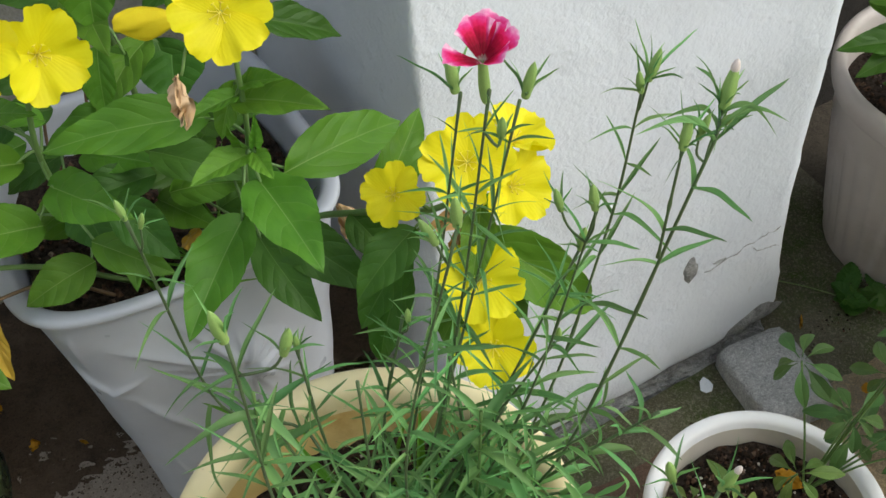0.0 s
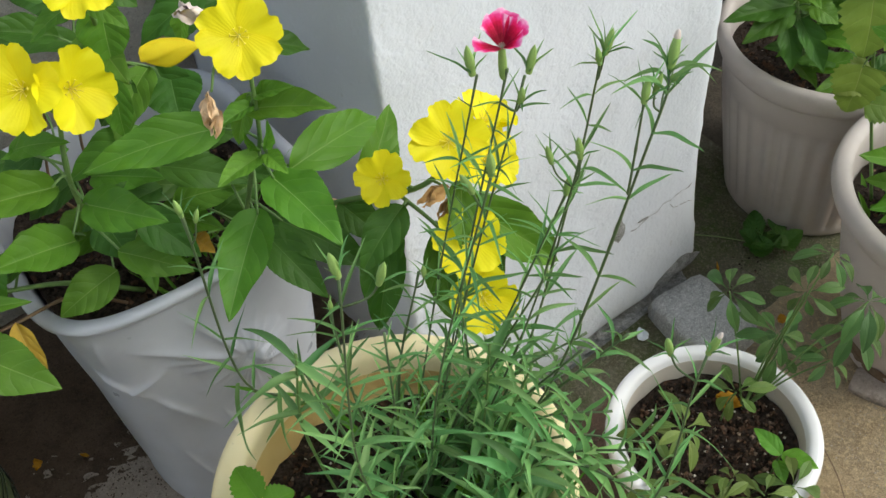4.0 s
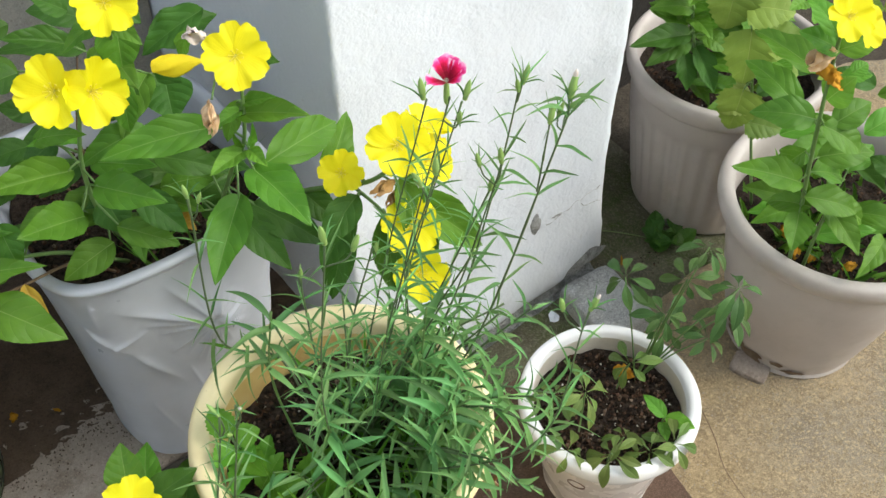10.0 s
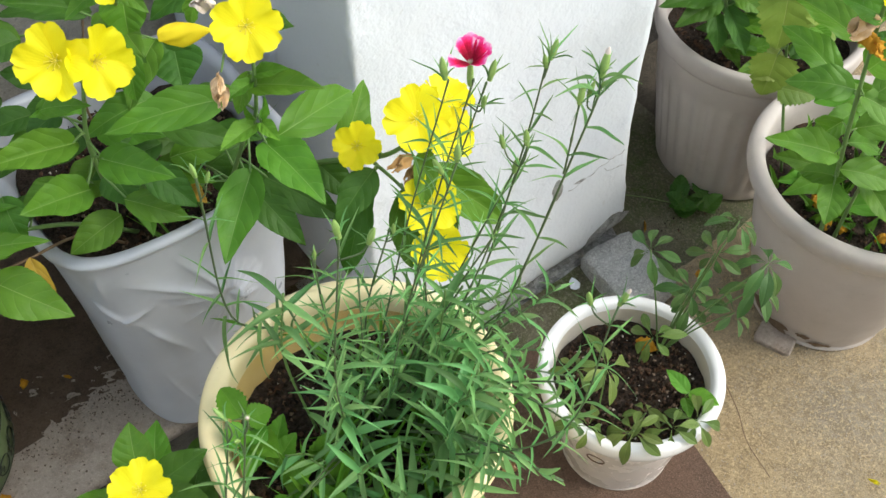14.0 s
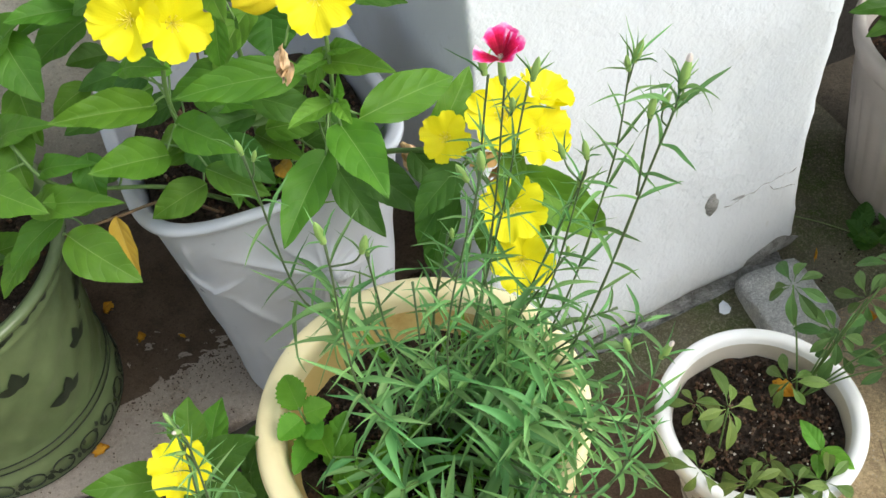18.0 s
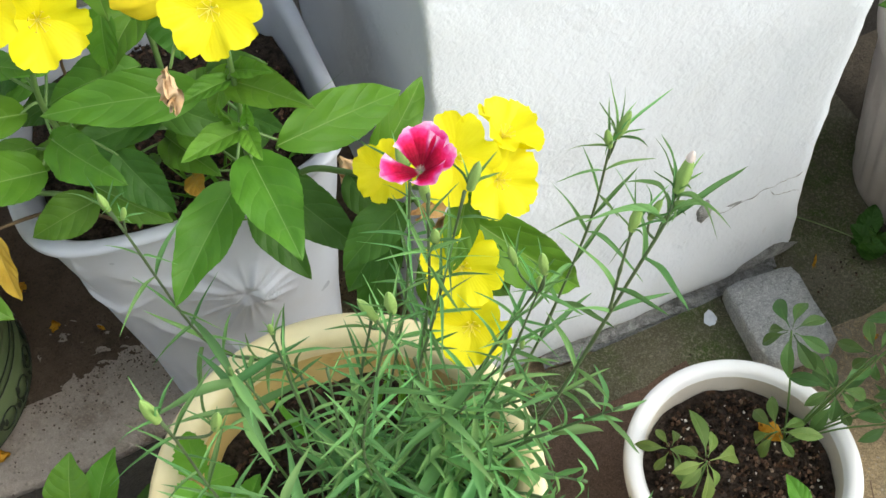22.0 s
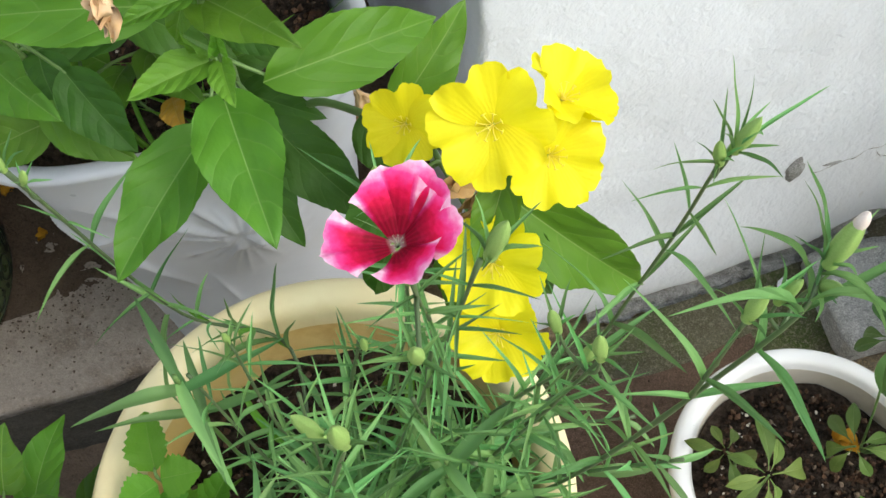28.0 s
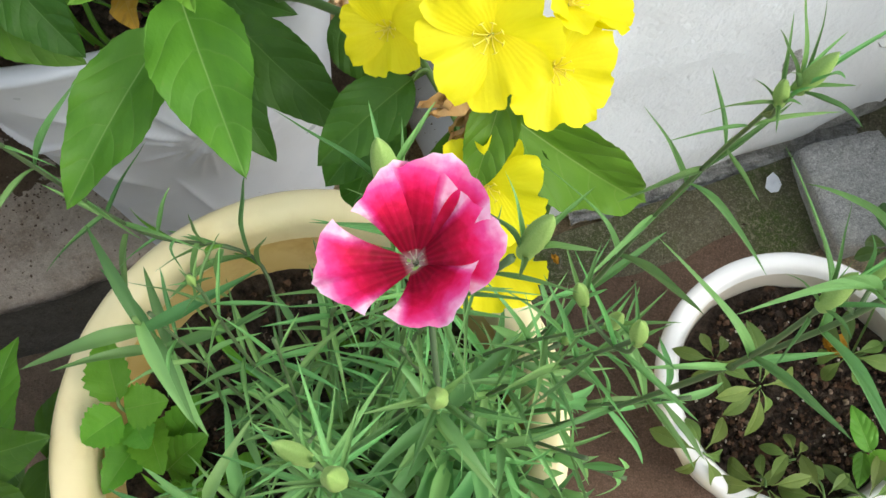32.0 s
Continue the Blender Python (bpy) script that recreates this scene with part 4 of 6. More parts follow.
def white_pot():
    at = (0.259, 0.531, 0.0)
    pot = thing("flower_pot", at, "small round white glazed pot with thick rim", "flower pot", "flower pots")
    h = 0.195
    rim = soften([(0.106, h - 0.034), (0.119, h - 0.030), (0.1235, h - 0.018), (0.1225, h - 0.005), (0.117, h), (0.108, h - 0.002), (0.1035, h - 0.010)], 4)
    part("rim", lathe("rim", at, rim, 80), WHITE_GLAZE, pot, "glossy white rolled rim")
    body = soften([(0.0, 0.0), (0.072, 0.0), (0.078, 0.006), (0.088, 0.06), (0.099, 0.12), (0.106, h - 0.033)], 4)
    part("body", lathe("body", at, body, 80), BODY_GLAZE, pot)
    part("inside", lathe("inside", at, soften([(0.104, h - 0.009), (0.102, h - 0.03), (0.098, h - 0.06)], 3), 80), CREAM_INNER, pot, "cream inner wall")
    a = radians(-128)
    mark = [Vector((at[0] + (0.0965 + 0.0015 * math.sin(q)) * math.cos(a + 0.13 * math.cos(q)), at[1] + (0.0965 + 0.0015 * math.sin(q)) * math.sin(a + 0.13 * math.cos(q)), 0.105 + 0.010 * math.sin(q))) for q in [k * math.pi / 8 for k in range(17)]]
    part("printed_ring", tube("printed_ring", mark, 0.0011, 0.0011, 5), RING, pot, "small brown ring mark")
    soil_in(pot, (at[0], at[1], h - 0.036), 0.1005, 5.0, 0.009, 520, 90)
    return pot


KNOT = (-57, 0.276)
FOLDS = [(KNOT, q, s) for q, s in (((-34, 0.246), 1), ((-36, 0.226), 1), ((-35, 0.268), 1), ((-38, 0.288), 0.9), ((-44, 0.306), 0.9), ((-51, 0.312), 0.8), ((-97, 0.356), 1.3), ((-84, 0.288), 1), ((-81, 0.243), 1.1), ((-90, 0.316), 0.8), ((-76, 0.37), 1), ((-70, 0.205), 0.8), ((-60, 0.18), 0.8), ((-46, 0.20), 0.8))]
FOLDS += [(KNOT, q, 0.55) for q in ((-37, 0.262), (-40, 0.236), (-42, 0.216), (-47, 0.325), (-56, 0.33), (-63, 0.325), (-70, 0.318), (-79, 0.272), (-78, 0.262), (-74, 0.226), (-66, 0.19), (-53, 0.19))]
FOLDS += [((-114, 0.322), (-95, 0.262), 0.8), ((-98, 0.268), (-80, 0.175), 0.8), ((-105, 0.285), (-89, 0.306), 0.6), ((-104, 0.39), (-107, 0.31), 0.5), ((-75, 0.20), (-62, 0.05), 0.4), ((-100, 0.15), (-88, 0.03), 0.35)]


def crease(a, z, start, end, size):
    """A raised fold with one steep side, fading towards its ends."""
    px, pz = a * 0.135, z
    ax, az, bx, bz = radians(start[0]) * 0.135, start[1], radians(end[0]) * 0.135, end[1]
    lx, lz = bx - ax, bz - az
    length = math.hypot(lx, lz)
    t = ((px - ax) * lx + (pz - az) * lz) / length ** 2
    if not -0.05 < t < 1.05:
        return 0.0
    d = ((px - ax) * lz - (pz - az) * lx) / length
    fade = min(1, max(0, (t + 0.02) * 4)) * min(1, max(0, (1.05 - t) * 1.6))
    w = (0.0042 if d < 0 else 0.0080) * (0.5 + t)
    return 0.0042 * size * fade * math.exp(-abs(d) / w)


def satin_pot():
    at = (-0.303, 0.678, 0.157)
    pot = thing("planter", at, "white satin planter moulded like gathered cloth with wavy rim", "planter", "flower pots")
    h = 0.413

    def wave(a, r, z, j):
        f = max(0.0, z / h)
        t = a - radians(-17 - 45)
        square = (abs(math.cos(t)) ** 4.5 + abs(math.sin(t)) ** 4.5) ** (-1 / 4.5)
        r2 = r * (1 + (0.93 * square - 1) * (0.42 + 0.58 * f))
        if 2 < j < 163:
            for turn in (0, 180):
                b = (a - radians(turn) + math.pi) % (2 * math.pi) - math.pi
                if radians(-125) < b < radians(-30):
                    r2 += 1.7 * sum(crease(b, z, *q) for q in FOLDS) * min(1, (h - 0.012 - z) / 0.03)
            r2 += 0.002 * noise.noise(Vector((math.cos(a) * 3, math.sin(a) * 3, z * 14)))
        return (r2, z + 0.004 * math.cos(4 * (a + radians(17))) * max(0, f - 0.4) / 0.6)
    prof = [(0.0, 0.0), (0.104, 0.0), (0.111, 0.006)] + [(0.111 + 0.038 * (q / 160) ** 1.3, 0.006 + (h - 0.024) * q / 160) for q in range(1, 161)] + [(0.152, h - 0.013), (0.158, h - 0.006), (0.1575, h - 0.001), (0.153, h + 0.0005), (0.147, h), (0.143, h - 0.004), (0.141, h - 0.012), (0.138, h - 0.04), (0.134, h - 0.08)]
    part("body", lathe("body", at, prof, 620, wave), SATIN, pot)
    square = lambda a: 0.93 * (abs(math.cos(a + radians(62))) ** 4.5 + abs(math.sin(a + radians(62))) ** 4.5) ** (-1 / 4.5)
    soil_in(pot, (at[0], at[1], at[2] + h - 0.055), 0.134, 11.0, 0.012, 420, 30, square)
    return pot


def near_planter():
    at = (0.649, 0.736, -0.008)
    pot = thing("planter", at, "plain round beige plastic planter with muddy foot", "planter", "flower pots")
    h = 0.303

    def put(name, prof, material, label=""):
        def point(i, j):
            a = 2 * math.pi * i / 90
            r, z = prof[j]
            f = z / h
            return (at[0] + 0.018 * f + r * math.cos(a), at[1] + 0.006 * f + r * math.sin(a), at[2] + z)
        part(name, grid(name, 90, len(prof), point, True), material, pot, label)
    put("body", soften([(0.0, 0.0), (0.098, 0.0), (0.104, 0.008), (0.118, 0.05), (0.145, 0.16), (0.163, h - 0.045)], 4), BEIGE)
    put("rim", soften([(0.163, h - 0.045), (0.176, h - 0.036), (0.185, h - 0.018), (0.184, h - 0.004), (0.176, h), (0.166, h - 0.003), (0.160, h - 0.014), (0.156, h - 0.06), (0.150, h - 0.10)], 4), BEIGE, "rolled beige rim")
    soil_in(pot, (at[0] + 0.018, at[1] + 0.006, at[2] + h - 0.06), 0.156, 17.0, 0.012, 300, 30)
    for a0, z0, wide, tall, seed in ((-168, 0.030, 0.20, 0.016, 1), (-150, 0.022, 0.26, 0.011, 4), (-128, 0.032, 0.10, 0.006, 7), (-112, 0.018, 0.16, 0.006, 9), (-178, 0.05, 0.05, 0.006, 12)):
        def muddy(i, j):
            q, k = 2 * math.pi * i / 24, j / 4
            k *= 1 + 0.75 * noise.fractal(Vector((math.cos(q) * 1.4 + seed, math.sin(q) * 1.4, seed)), 1.0, 2.0, 3)
            a, z = radians(a0) + wide * k * math.cos(q), max(0.003, z0 + tall * k * math.sin(q))
            r = 0.1055 + 0.29 * z
            return (at[0] + 0.062 * z + r * math.cos(a), at[1] + 0.02 * z + r * math.sin(a), at[2] + z)
        part("mud_stain", grid("mud_stain", 24, 5, muddy, True), MUD, pot, "splash of brown mud")
    hole = Matrix.Translation((0.61, 0.905, at[2] + h - 0.0005)) @ Matrix.Diagonal((0.011, 0.006, 0.001, 1))
    part("rim_slot", lathe("rim_slot", (0, 0, 0), [(0.0, 0.9), (0.8, 0.8), (1.0, 0.0)], 20), HOLE, pot, "dark slot in the rim", hole)
    return pot


def ribbed_planter():
    at = (0.604, 1.07, -0.004)
    pot = thing("planter", at, "beige plastic planter with fluted sides", "planter", "flower pots")
    h = 0.315

    def ribs(a, r, z, j):
        if 0.02 < z < h - 0.085:
            r += 0.007 * (abs(math.sin(17 * a)) ** 0.7 - 0.6)
        return (r, z)
    body = [(0.0, 0.0), (0.119, 0.0), (0.125, 0.006)] + [(0.125 + 0.026 * q / 12, 0.02 + (h - 0.105) * q / 12) for q in range(13)] + [(0.153, h - 0.082), (0.154, h - 0.04)]
    part("body", lathe("body", at, body, 144, ribs), BEIGE, pot)
    part("rim", lathe("rim", at, soften([(0.154, h - 0.042), (0.163, h - 0.036), (0.168, h - 0.016), (0.166, h - 0.003), (0.159, h), (0.152, h - 0.004), (0.148, h - 0.02), (0.144, h - 0.08)], 4), 90), BEIGE, pot, "broad rounded rim")
    soil_in(pot, (at[0], at[1], at[2] + h - 0.055), 0.146, 23.0, 0.012, 260, 20)
    return pot


def green_pot():
    at = (-0.690, 0.560, 0.157)
    pot = thing("flower_pot", at, "green glazed ceramic pot with dark leaf pattern", "flower pot", "flower pots")
    h = 0.315

    def weave(a, r, z, j):
        if 0.075 < z < 0.26:
            r += 0.0014 * (1 if math.sin(16 * a + z * 90) > 0.2 else 0) + 0.0014 * (1 if math.sin(16 * a - z * 90) > 0.2 else 0)
        return (r, z)
    body = [(0.0, 0.0), (0.132, 0.0), (0.142, 0.006), (0.143, 0.05), (0.138, 0.058), (0.141, 0.064), (0.141, 0.070), (0.137, 0.076)] + [(0.137 + 0.022 * q / 24, 0.076 + 0.19 * q / 24) for q in range(1, 25)] + [(0.163, 0.272), (0.163, 0.278), (0.160, 0.284), (0.168, h - 0.02), (0.176, h - 0.012), (0.178, h - 0.004), (0.172, h), (0.162, h - 0.006), (0.154, h - 0.05), (0.148, h - 0.09)]
    part("body", lathe("body", at, body, 160, weave), GREEN_GLAZE, pot)
    soil_in(pot, (at[0], at[1], at[2] + h - 0.05), 0.152, 31.0, 0.01, 160, 10)
    rng = random.Random(12)

    def on_side(a, z, out=0.003):
        r = 0.137 + 0.022 * (z - 0.076) / 0.19 if z > 0.076 else 0.1425
        if z > 0.275:
            r = 0.162 + 0.008 * (z - 0.28) / 0.03
        r += out
        return Vector((at[0] + r * math.cos(a), at[1] + r * math.sin(a), at[2] + z))

    def motif(a, z, turn, size):
        def point(i, j):
            x, s = i / 8, j - 1
            w = 0.28 * math.sin(math.pi * x ** 0.8) * s
            u, v = (x * math.cos(turn) - w * math.sin(turn)) * size, (x * math.sin(turn) + w * math.cos(turn)) * size
            return on_side(a + u / 0.15, z + v)
        part("leaf_motif", grid("leaf_motif", 9, 3, point), INK, pot, "dark painted leaf")
    for k in range(14):
        a, z = radians(-130 + 18 * k), 0.12 + 0.09 * (k % 3) / 2 + rng.uniform(-0.01, 0.01)
        for q in (0.5, 1.6, 2.6):
            motif(a, z, q + rng.uniform(-0.2, 0.2), rng.uniform(0.022, 0.034))
    for k in range(40):
        a = radians(-150 + 6.3 * k)
        motif(a, 0.286 + 0.004 * (k % 2), rng.uniform(0.5, 2.6), 0.024)
    for k in range(16):
        a = radians(-140 + 16 * k)
        ring = [on_side(a + 0.10 * math.cos(q), 0.026 + 0.012 * math.sin(q), 0.001) for q in [n * math.pi / 8 for n in range(17)]]
        part("scroll_motif", tube("scroll_motif", ring, 0.0011, 0.0011, 4), INK, pot, "dark painted scroll")
        for q in range(5):
            b = a + radians(6 + 1.6 * q)
            motif(b, rng.uniform(0.012, 0.036), rng.uniform(0, 3), 0.011)
    for z in (0.061, 0.074, 0.006):
        part("band", tube("band", [on_side(radians(d * 6), z, 0.0002 if z > 0.05 else -0.0005) for d in range(61)], 0.001, 0.001, 4), INK, pot)
    return pot


yellow_pot()
white_pot()
satin_pot()
near_planter()
ribbed_planter()
green_pot()
stalk = smooth_path([(0.447, 0.60, 0.002), (0.452, 0.55, -0.004), (0.449, 0.50, -0.005), (0.462, 0.44, -0.004)], 6)
tagged(part("dry_stalk", tube("dry_stalk", stalk, 0.0009, 0.0007, 5), BROWN_STEM, None, "thin dry plant stalk on the concrete"), "", "stalk")
twig = smooth_path([(0.385, 0.985, 0.012), (0.43, 0.965, 0.016), (0.49, 0.94, 0.012)], 6)
tagged(part("dry_stalk", tube("dry_stalk", twig, 0.0012, 0.0008, 5), FRESH_STEM, None, "thin green runner on the earth"), "", "stalk")
hose_path = smooth_path([(-0.62, 0.30, 0.008), (-0.45, 0.40, 0.007), (-0.33, 0.47, 0.008), (-0.22, 0.53, 0.007)], 10)
tagged(part("garden_hose", tube("garden_hose", hose_path, 0.007, 0.007, 10), HOSE, None, "thin green garden hose on the ground"), "", "hose")

tagged(part("paint_flake", grid("paint_flake", 7, 4, lambda i, j: (0.264 + 0.009 * math.cos(i * 0.9) * j / 3, 0.81 + 0.013 * math.sin(i * 0.9) * j / 3, 0.012 + 0.003 * math.sin(i * 2 + j)), True), WALL, None, "white paint flake fallen on the moss"), "", "paint flake")


# ---- yellow primrose in the white planter ----
satin_primrose = thing("primrose_plant", (-0.26, 0.64, 0.515), "evening primrose with broad green leaves and yellow flowers", "plant", "primroses")
P = satin_primrose
stem(P, [(-0.22, 0.62, 0.51), (-0.19, 0.57, 0.62), (-0.165, 0.52, 0.72), (-0.152, 0.50, 0.76), (-0.145, 0.495, 0.83)], 0.0026, 0.0016)
stem(P, [(-0.30, 0.62, 0.51), (-0.31, 0.56, 0.62), (-0.305, 0.53, 0.72), (-0.29, 0.525, 0.79)], 0.003, 0.0018)
stem(P, [(-0.30, 0.68, 0.51), (-0.285, 0.67, 0.66), (-0.262, 0.60, 0.79), (-0.248, 0.548, 0.87)], 0.003, 0.0018)
stem(P, [(-0.31, 0.60, 0.51), (-0.36, 0.56, 0.58), (-0.43, 0.51, 0.64), (-0.47, 0.53, 0.68)], 0.0026, 0.0018)
stem(P, [(-0.32, 0.57, 0.53), (-0.35, 0.545, 0.578), (-0.395, 0.515, 0.588), (-0.43, 0.48, 0.605)], 0.0018, 0.0014, BROWN_STEM)
for x, y, q in ((-0.36, 0.70, 0.05), (-0.33, 0.73, 0.03)):
    stem(P, [(x, y, 0.51), (x - 0.015, y - 0.03, 0.60), (x + q * 0.4, y - 0.03, 0.72)], 0.0018, 0.0012, BROWN_STEM)
TO_EYE = (0.0, -0.62, 0.75)
# main shoot
leaf(P, (-0.150, 0.489, 0.733), (-0.104, 0.414, 0.735), 0.043, face=(0.15, -0.35, 0.9), variant=0)
leaf(P, (-0.165, 0.490, 0.700), (-0.195, 0.405, 0.682), 0.040, face=(0.1, -0.2, 0.95), variant=0)
leaf(P, (-0.139, 0.510, 0.716), (-0.056, 0.577, 0.707), 0.040, face=(0.1, -0.65, 0.75), variant=1)
leaf(P, (-0.155, 0.505, 0.785), (-0.092, 0.467, 0.806), 0.028, face=(0.1, -0.5, 0.85), variant=2)
leaf(P, (-0.175, 0.510, 0.768), (-0.271, 0.475, 0.783), 0.036, face=(0, -0.6, 0.8), variant=1)
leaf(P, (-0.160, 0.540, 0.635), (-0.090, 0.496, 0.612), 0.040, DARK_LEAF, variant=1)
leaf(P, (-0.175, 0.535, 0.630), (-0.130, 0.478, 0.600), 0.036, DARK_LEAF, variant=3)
leaf(P, (-0.154, 0.500, 0.745), (-0.185, 0.465, 0.752), 0.020, FRESH_LEAF, variant=2)
leaf(P, (-0.150, 0.498, 0.748), (-0.135, 0.472, 0.748), 0.015, FRESH_LEAF, variant=2)
leaf(P, (-0.150, 0.500, 0.750), (-0.142, 0.490, 0.785), 0.009, FRESH_LEAF, face=(0.3, -0.9, 0.2), variant=2)
leaf(P, (-0.153, 0.500, 0.750), (-0.160, 0.488, 0.780), 0.008, FRESH_LEAF, face=(-0.3, -0.9, 0.2), variant=2)
leaf(P, (-0.150, 0.497, 0.795), (-0.175, 0.47, 0.80), 0.014, variant=2)
leaf(P, (-0.152, 0.505, 0.80), (-0.168, 0.49, 0.765), 0.018, face=(-0.3, -0.9, 0.3), variant=0)
leaf(P, (-0.148, 0.500, 0.80), (-0.118, 0.485, 0.815), 0.014, variant=2)
# left shoots
leaf(P, (-0.312, 0.520, 0.728), (-0.377, 0.463, 0.765), 0.034, face=TO_EYE)
leaf(P, (-0.312, 0.507, 0.681), (-0.359, 0.454, 0.716), 0.038, face=TO_EYE)
leaf(P, (-0.293, 0.505, 0.720), (-0.230, 0.460, 0.735), 0.036, face=TO_EYE)
leaf(P, (-0.301, 0.532, 0.615), (-0.351, 0.500, 0.604), 0.036, face=(0.1, -0.6, 0.75), variant=3)
leaf(P, (-0.418, 0.469, 0.618), (-0.346, 0.429, 0.602), 0.048, face=(0, -0.5, 0.85), variant=3)
leaf(P, (-0.289, 0.517, 0.652), (-0.232, 0.503, 0.630), 0.030)
leaf(P, (-0.394, 0.515, 0.590), (-0.380, 0.478, 0.538), 0.024, YELLOW_LEAF, face=(0.1, -0.85, 0.4), label="yellowed hanging leaf", variant=0)
leaf(P, (-0.240, 0.570, 0.600), (-0.222, 0.540, 0.612), 0.020, YELLOW_LEAF, label="orange dying leaf", variant=0)
leaf(P, (-0.300, 0.550, 0.660), (-0.284, 0.521, 0.638), 0.040, DARK_LEAF)
leaf(P, (-0.262, 0.520, 0.690), (-0.220, 0.491, 0.658), 0.034, DARK_LEAF)
leaf(P, (-0.272, 0.620, 0.790), (-0.245, 0.545, 0.810), 0.044, face=(0.1, -0.7, 0.65), variant=1)
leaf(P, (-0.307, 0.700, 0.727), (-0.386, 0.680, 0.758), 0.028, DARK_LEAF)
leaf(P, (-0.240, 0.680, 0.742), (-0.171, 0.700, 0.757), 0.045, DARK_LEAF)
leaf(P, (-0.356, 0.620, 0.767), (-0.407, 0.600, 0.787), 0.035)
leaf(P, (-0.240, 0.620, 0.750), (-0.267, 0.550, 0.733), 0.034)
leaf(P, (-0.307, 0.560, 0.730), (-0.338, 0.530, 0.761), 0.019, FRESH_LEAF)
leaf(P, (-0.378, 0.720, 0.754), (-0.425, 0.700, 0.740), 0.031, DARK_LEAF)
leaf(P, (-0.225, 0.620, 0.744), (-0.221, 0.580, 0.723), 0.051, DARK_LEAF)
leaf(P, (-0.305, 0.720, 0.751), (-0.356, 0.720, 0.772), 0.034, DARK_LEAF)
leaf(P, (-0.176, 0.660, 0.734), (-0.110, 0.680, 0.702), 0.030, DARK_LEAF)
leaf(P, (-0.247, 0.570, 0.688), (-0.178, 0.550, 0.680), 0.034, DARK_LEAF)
leaf(P, (-0.245, 0.570, 0.725), (-0.310, 0.540, 0.716), 0.034)
leaf(P, (-0.395, 0.500, 0.629), (-0.433, 0.480, 0.651), 0.032)
leaf(P, (-0.394, 0.520, 0.672), (-0.379, 0.480, 0.648), 0.034)
leaf(P, (-0.459, 0.500, 0.620), (-0.357, 0.470, 0.664), 0.033)
leaf(P, (-0.448, 0.520, 0.648), (-0.388, 0.500, 0.683), 0.024)
leaf(P, (-0.471, 0.600, 0.745), (-0.433, 0.550, 0.708), 0.049)
leaf(P, (-0.479, 0.560, 0.671), (-0.457, 0.500, 0.651), 0.048)
leaf(P, (-0.381, 0.660, 0.743), (-0.460, 0.600, 0.744), 0.039)
leaf(P, (-0.255, 0.570, 0.85), (-0.285, 0.53, 0.86), 0.022)
leaf(P, (-0.250, 0.560, 0.86), (-0.225, 0.53, 0.855), 0.020)
leaf(P, (-0.385, 0.620, 0.755), (-0.447, 0.580, 0.778), 0.033)
leaf(P, (-0.421, 0.660, 0.709), (-0.465, 0.600, 0.701), 0.04)
leaf(P, (-0.493, 0.500, 0.649), (-0.428, 0.460, 0.668), 0.044)
leaf(P, (-0.447, 0.520, 0.588), (-0.503, 0.470, 0.566), 0.032)
leaf(P, (-0.490, 0.520, 0.545), (-0.528, 0.470, 0.523), 0.031)
leaf(P, (-0.492, 0.550, 0.659), (-0.427, 0.520, 0.713), 0.033)
leaf(P, (-0.481, 0.600, 0.683), (-0.446, 0.540, 0.661), 0.04)
leaf(P, (-0.508, 0.600, 0.699), (-0.434, 0.600, 0.769), 0.045)
for k in range(14):
    a = k * 2.4
    q = Vector((-0.27 + 0.05 * math.cos(a * 1.7), 0.60 + 0.04 * math.sin(a * 1.3), 0.575 + 0.006 * k))
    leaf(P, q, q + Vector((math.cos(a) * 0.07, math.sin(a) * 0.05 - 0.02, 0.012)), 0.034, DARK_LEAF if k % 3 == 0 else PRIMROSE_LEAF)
# behind the flowers
leaf(P, (-0.249, 0.585, 0.838), (-0.251, 0.565, 0.796), 0.04)
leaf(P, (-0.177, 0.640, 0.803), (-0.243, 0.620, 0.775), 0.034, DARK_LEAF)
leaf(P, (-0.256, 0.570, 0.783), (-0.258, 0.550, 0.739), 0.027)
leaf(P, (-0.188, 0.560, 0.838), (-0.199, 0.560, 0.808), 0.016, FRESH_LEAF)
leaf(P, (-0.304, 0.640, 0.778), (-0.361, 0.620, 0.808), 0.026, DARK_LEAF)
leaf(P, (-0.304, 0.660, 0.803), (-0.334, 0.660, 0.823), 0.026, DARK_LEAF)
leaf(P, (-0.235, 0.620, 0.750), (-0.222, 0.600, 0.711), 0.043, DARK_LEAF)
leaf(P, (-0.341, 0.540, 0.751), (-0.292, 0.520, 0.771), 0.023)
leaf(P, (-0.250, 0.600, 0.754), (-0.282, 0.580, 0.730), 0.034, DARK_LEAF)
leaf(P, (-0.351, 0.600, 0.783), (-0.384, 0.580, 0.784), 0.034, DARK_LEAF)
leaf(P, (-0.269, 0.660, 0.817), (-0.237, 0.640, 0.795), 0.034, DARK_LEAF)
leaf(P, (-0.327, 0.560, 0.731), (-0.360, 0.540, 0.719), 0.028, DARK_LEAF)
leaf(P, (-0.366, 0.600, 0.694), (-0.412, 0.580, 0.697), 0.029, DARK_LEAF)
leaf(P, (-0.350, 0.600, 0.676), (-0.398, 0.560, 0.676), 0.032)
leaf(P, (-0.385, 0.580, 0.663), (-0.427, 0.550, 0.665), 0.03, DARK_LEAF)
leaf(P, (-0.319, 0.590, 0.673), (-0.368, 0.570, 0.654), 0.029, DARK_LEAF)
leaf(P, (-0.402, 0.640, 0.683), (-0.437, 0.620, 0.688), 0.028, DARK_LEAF)
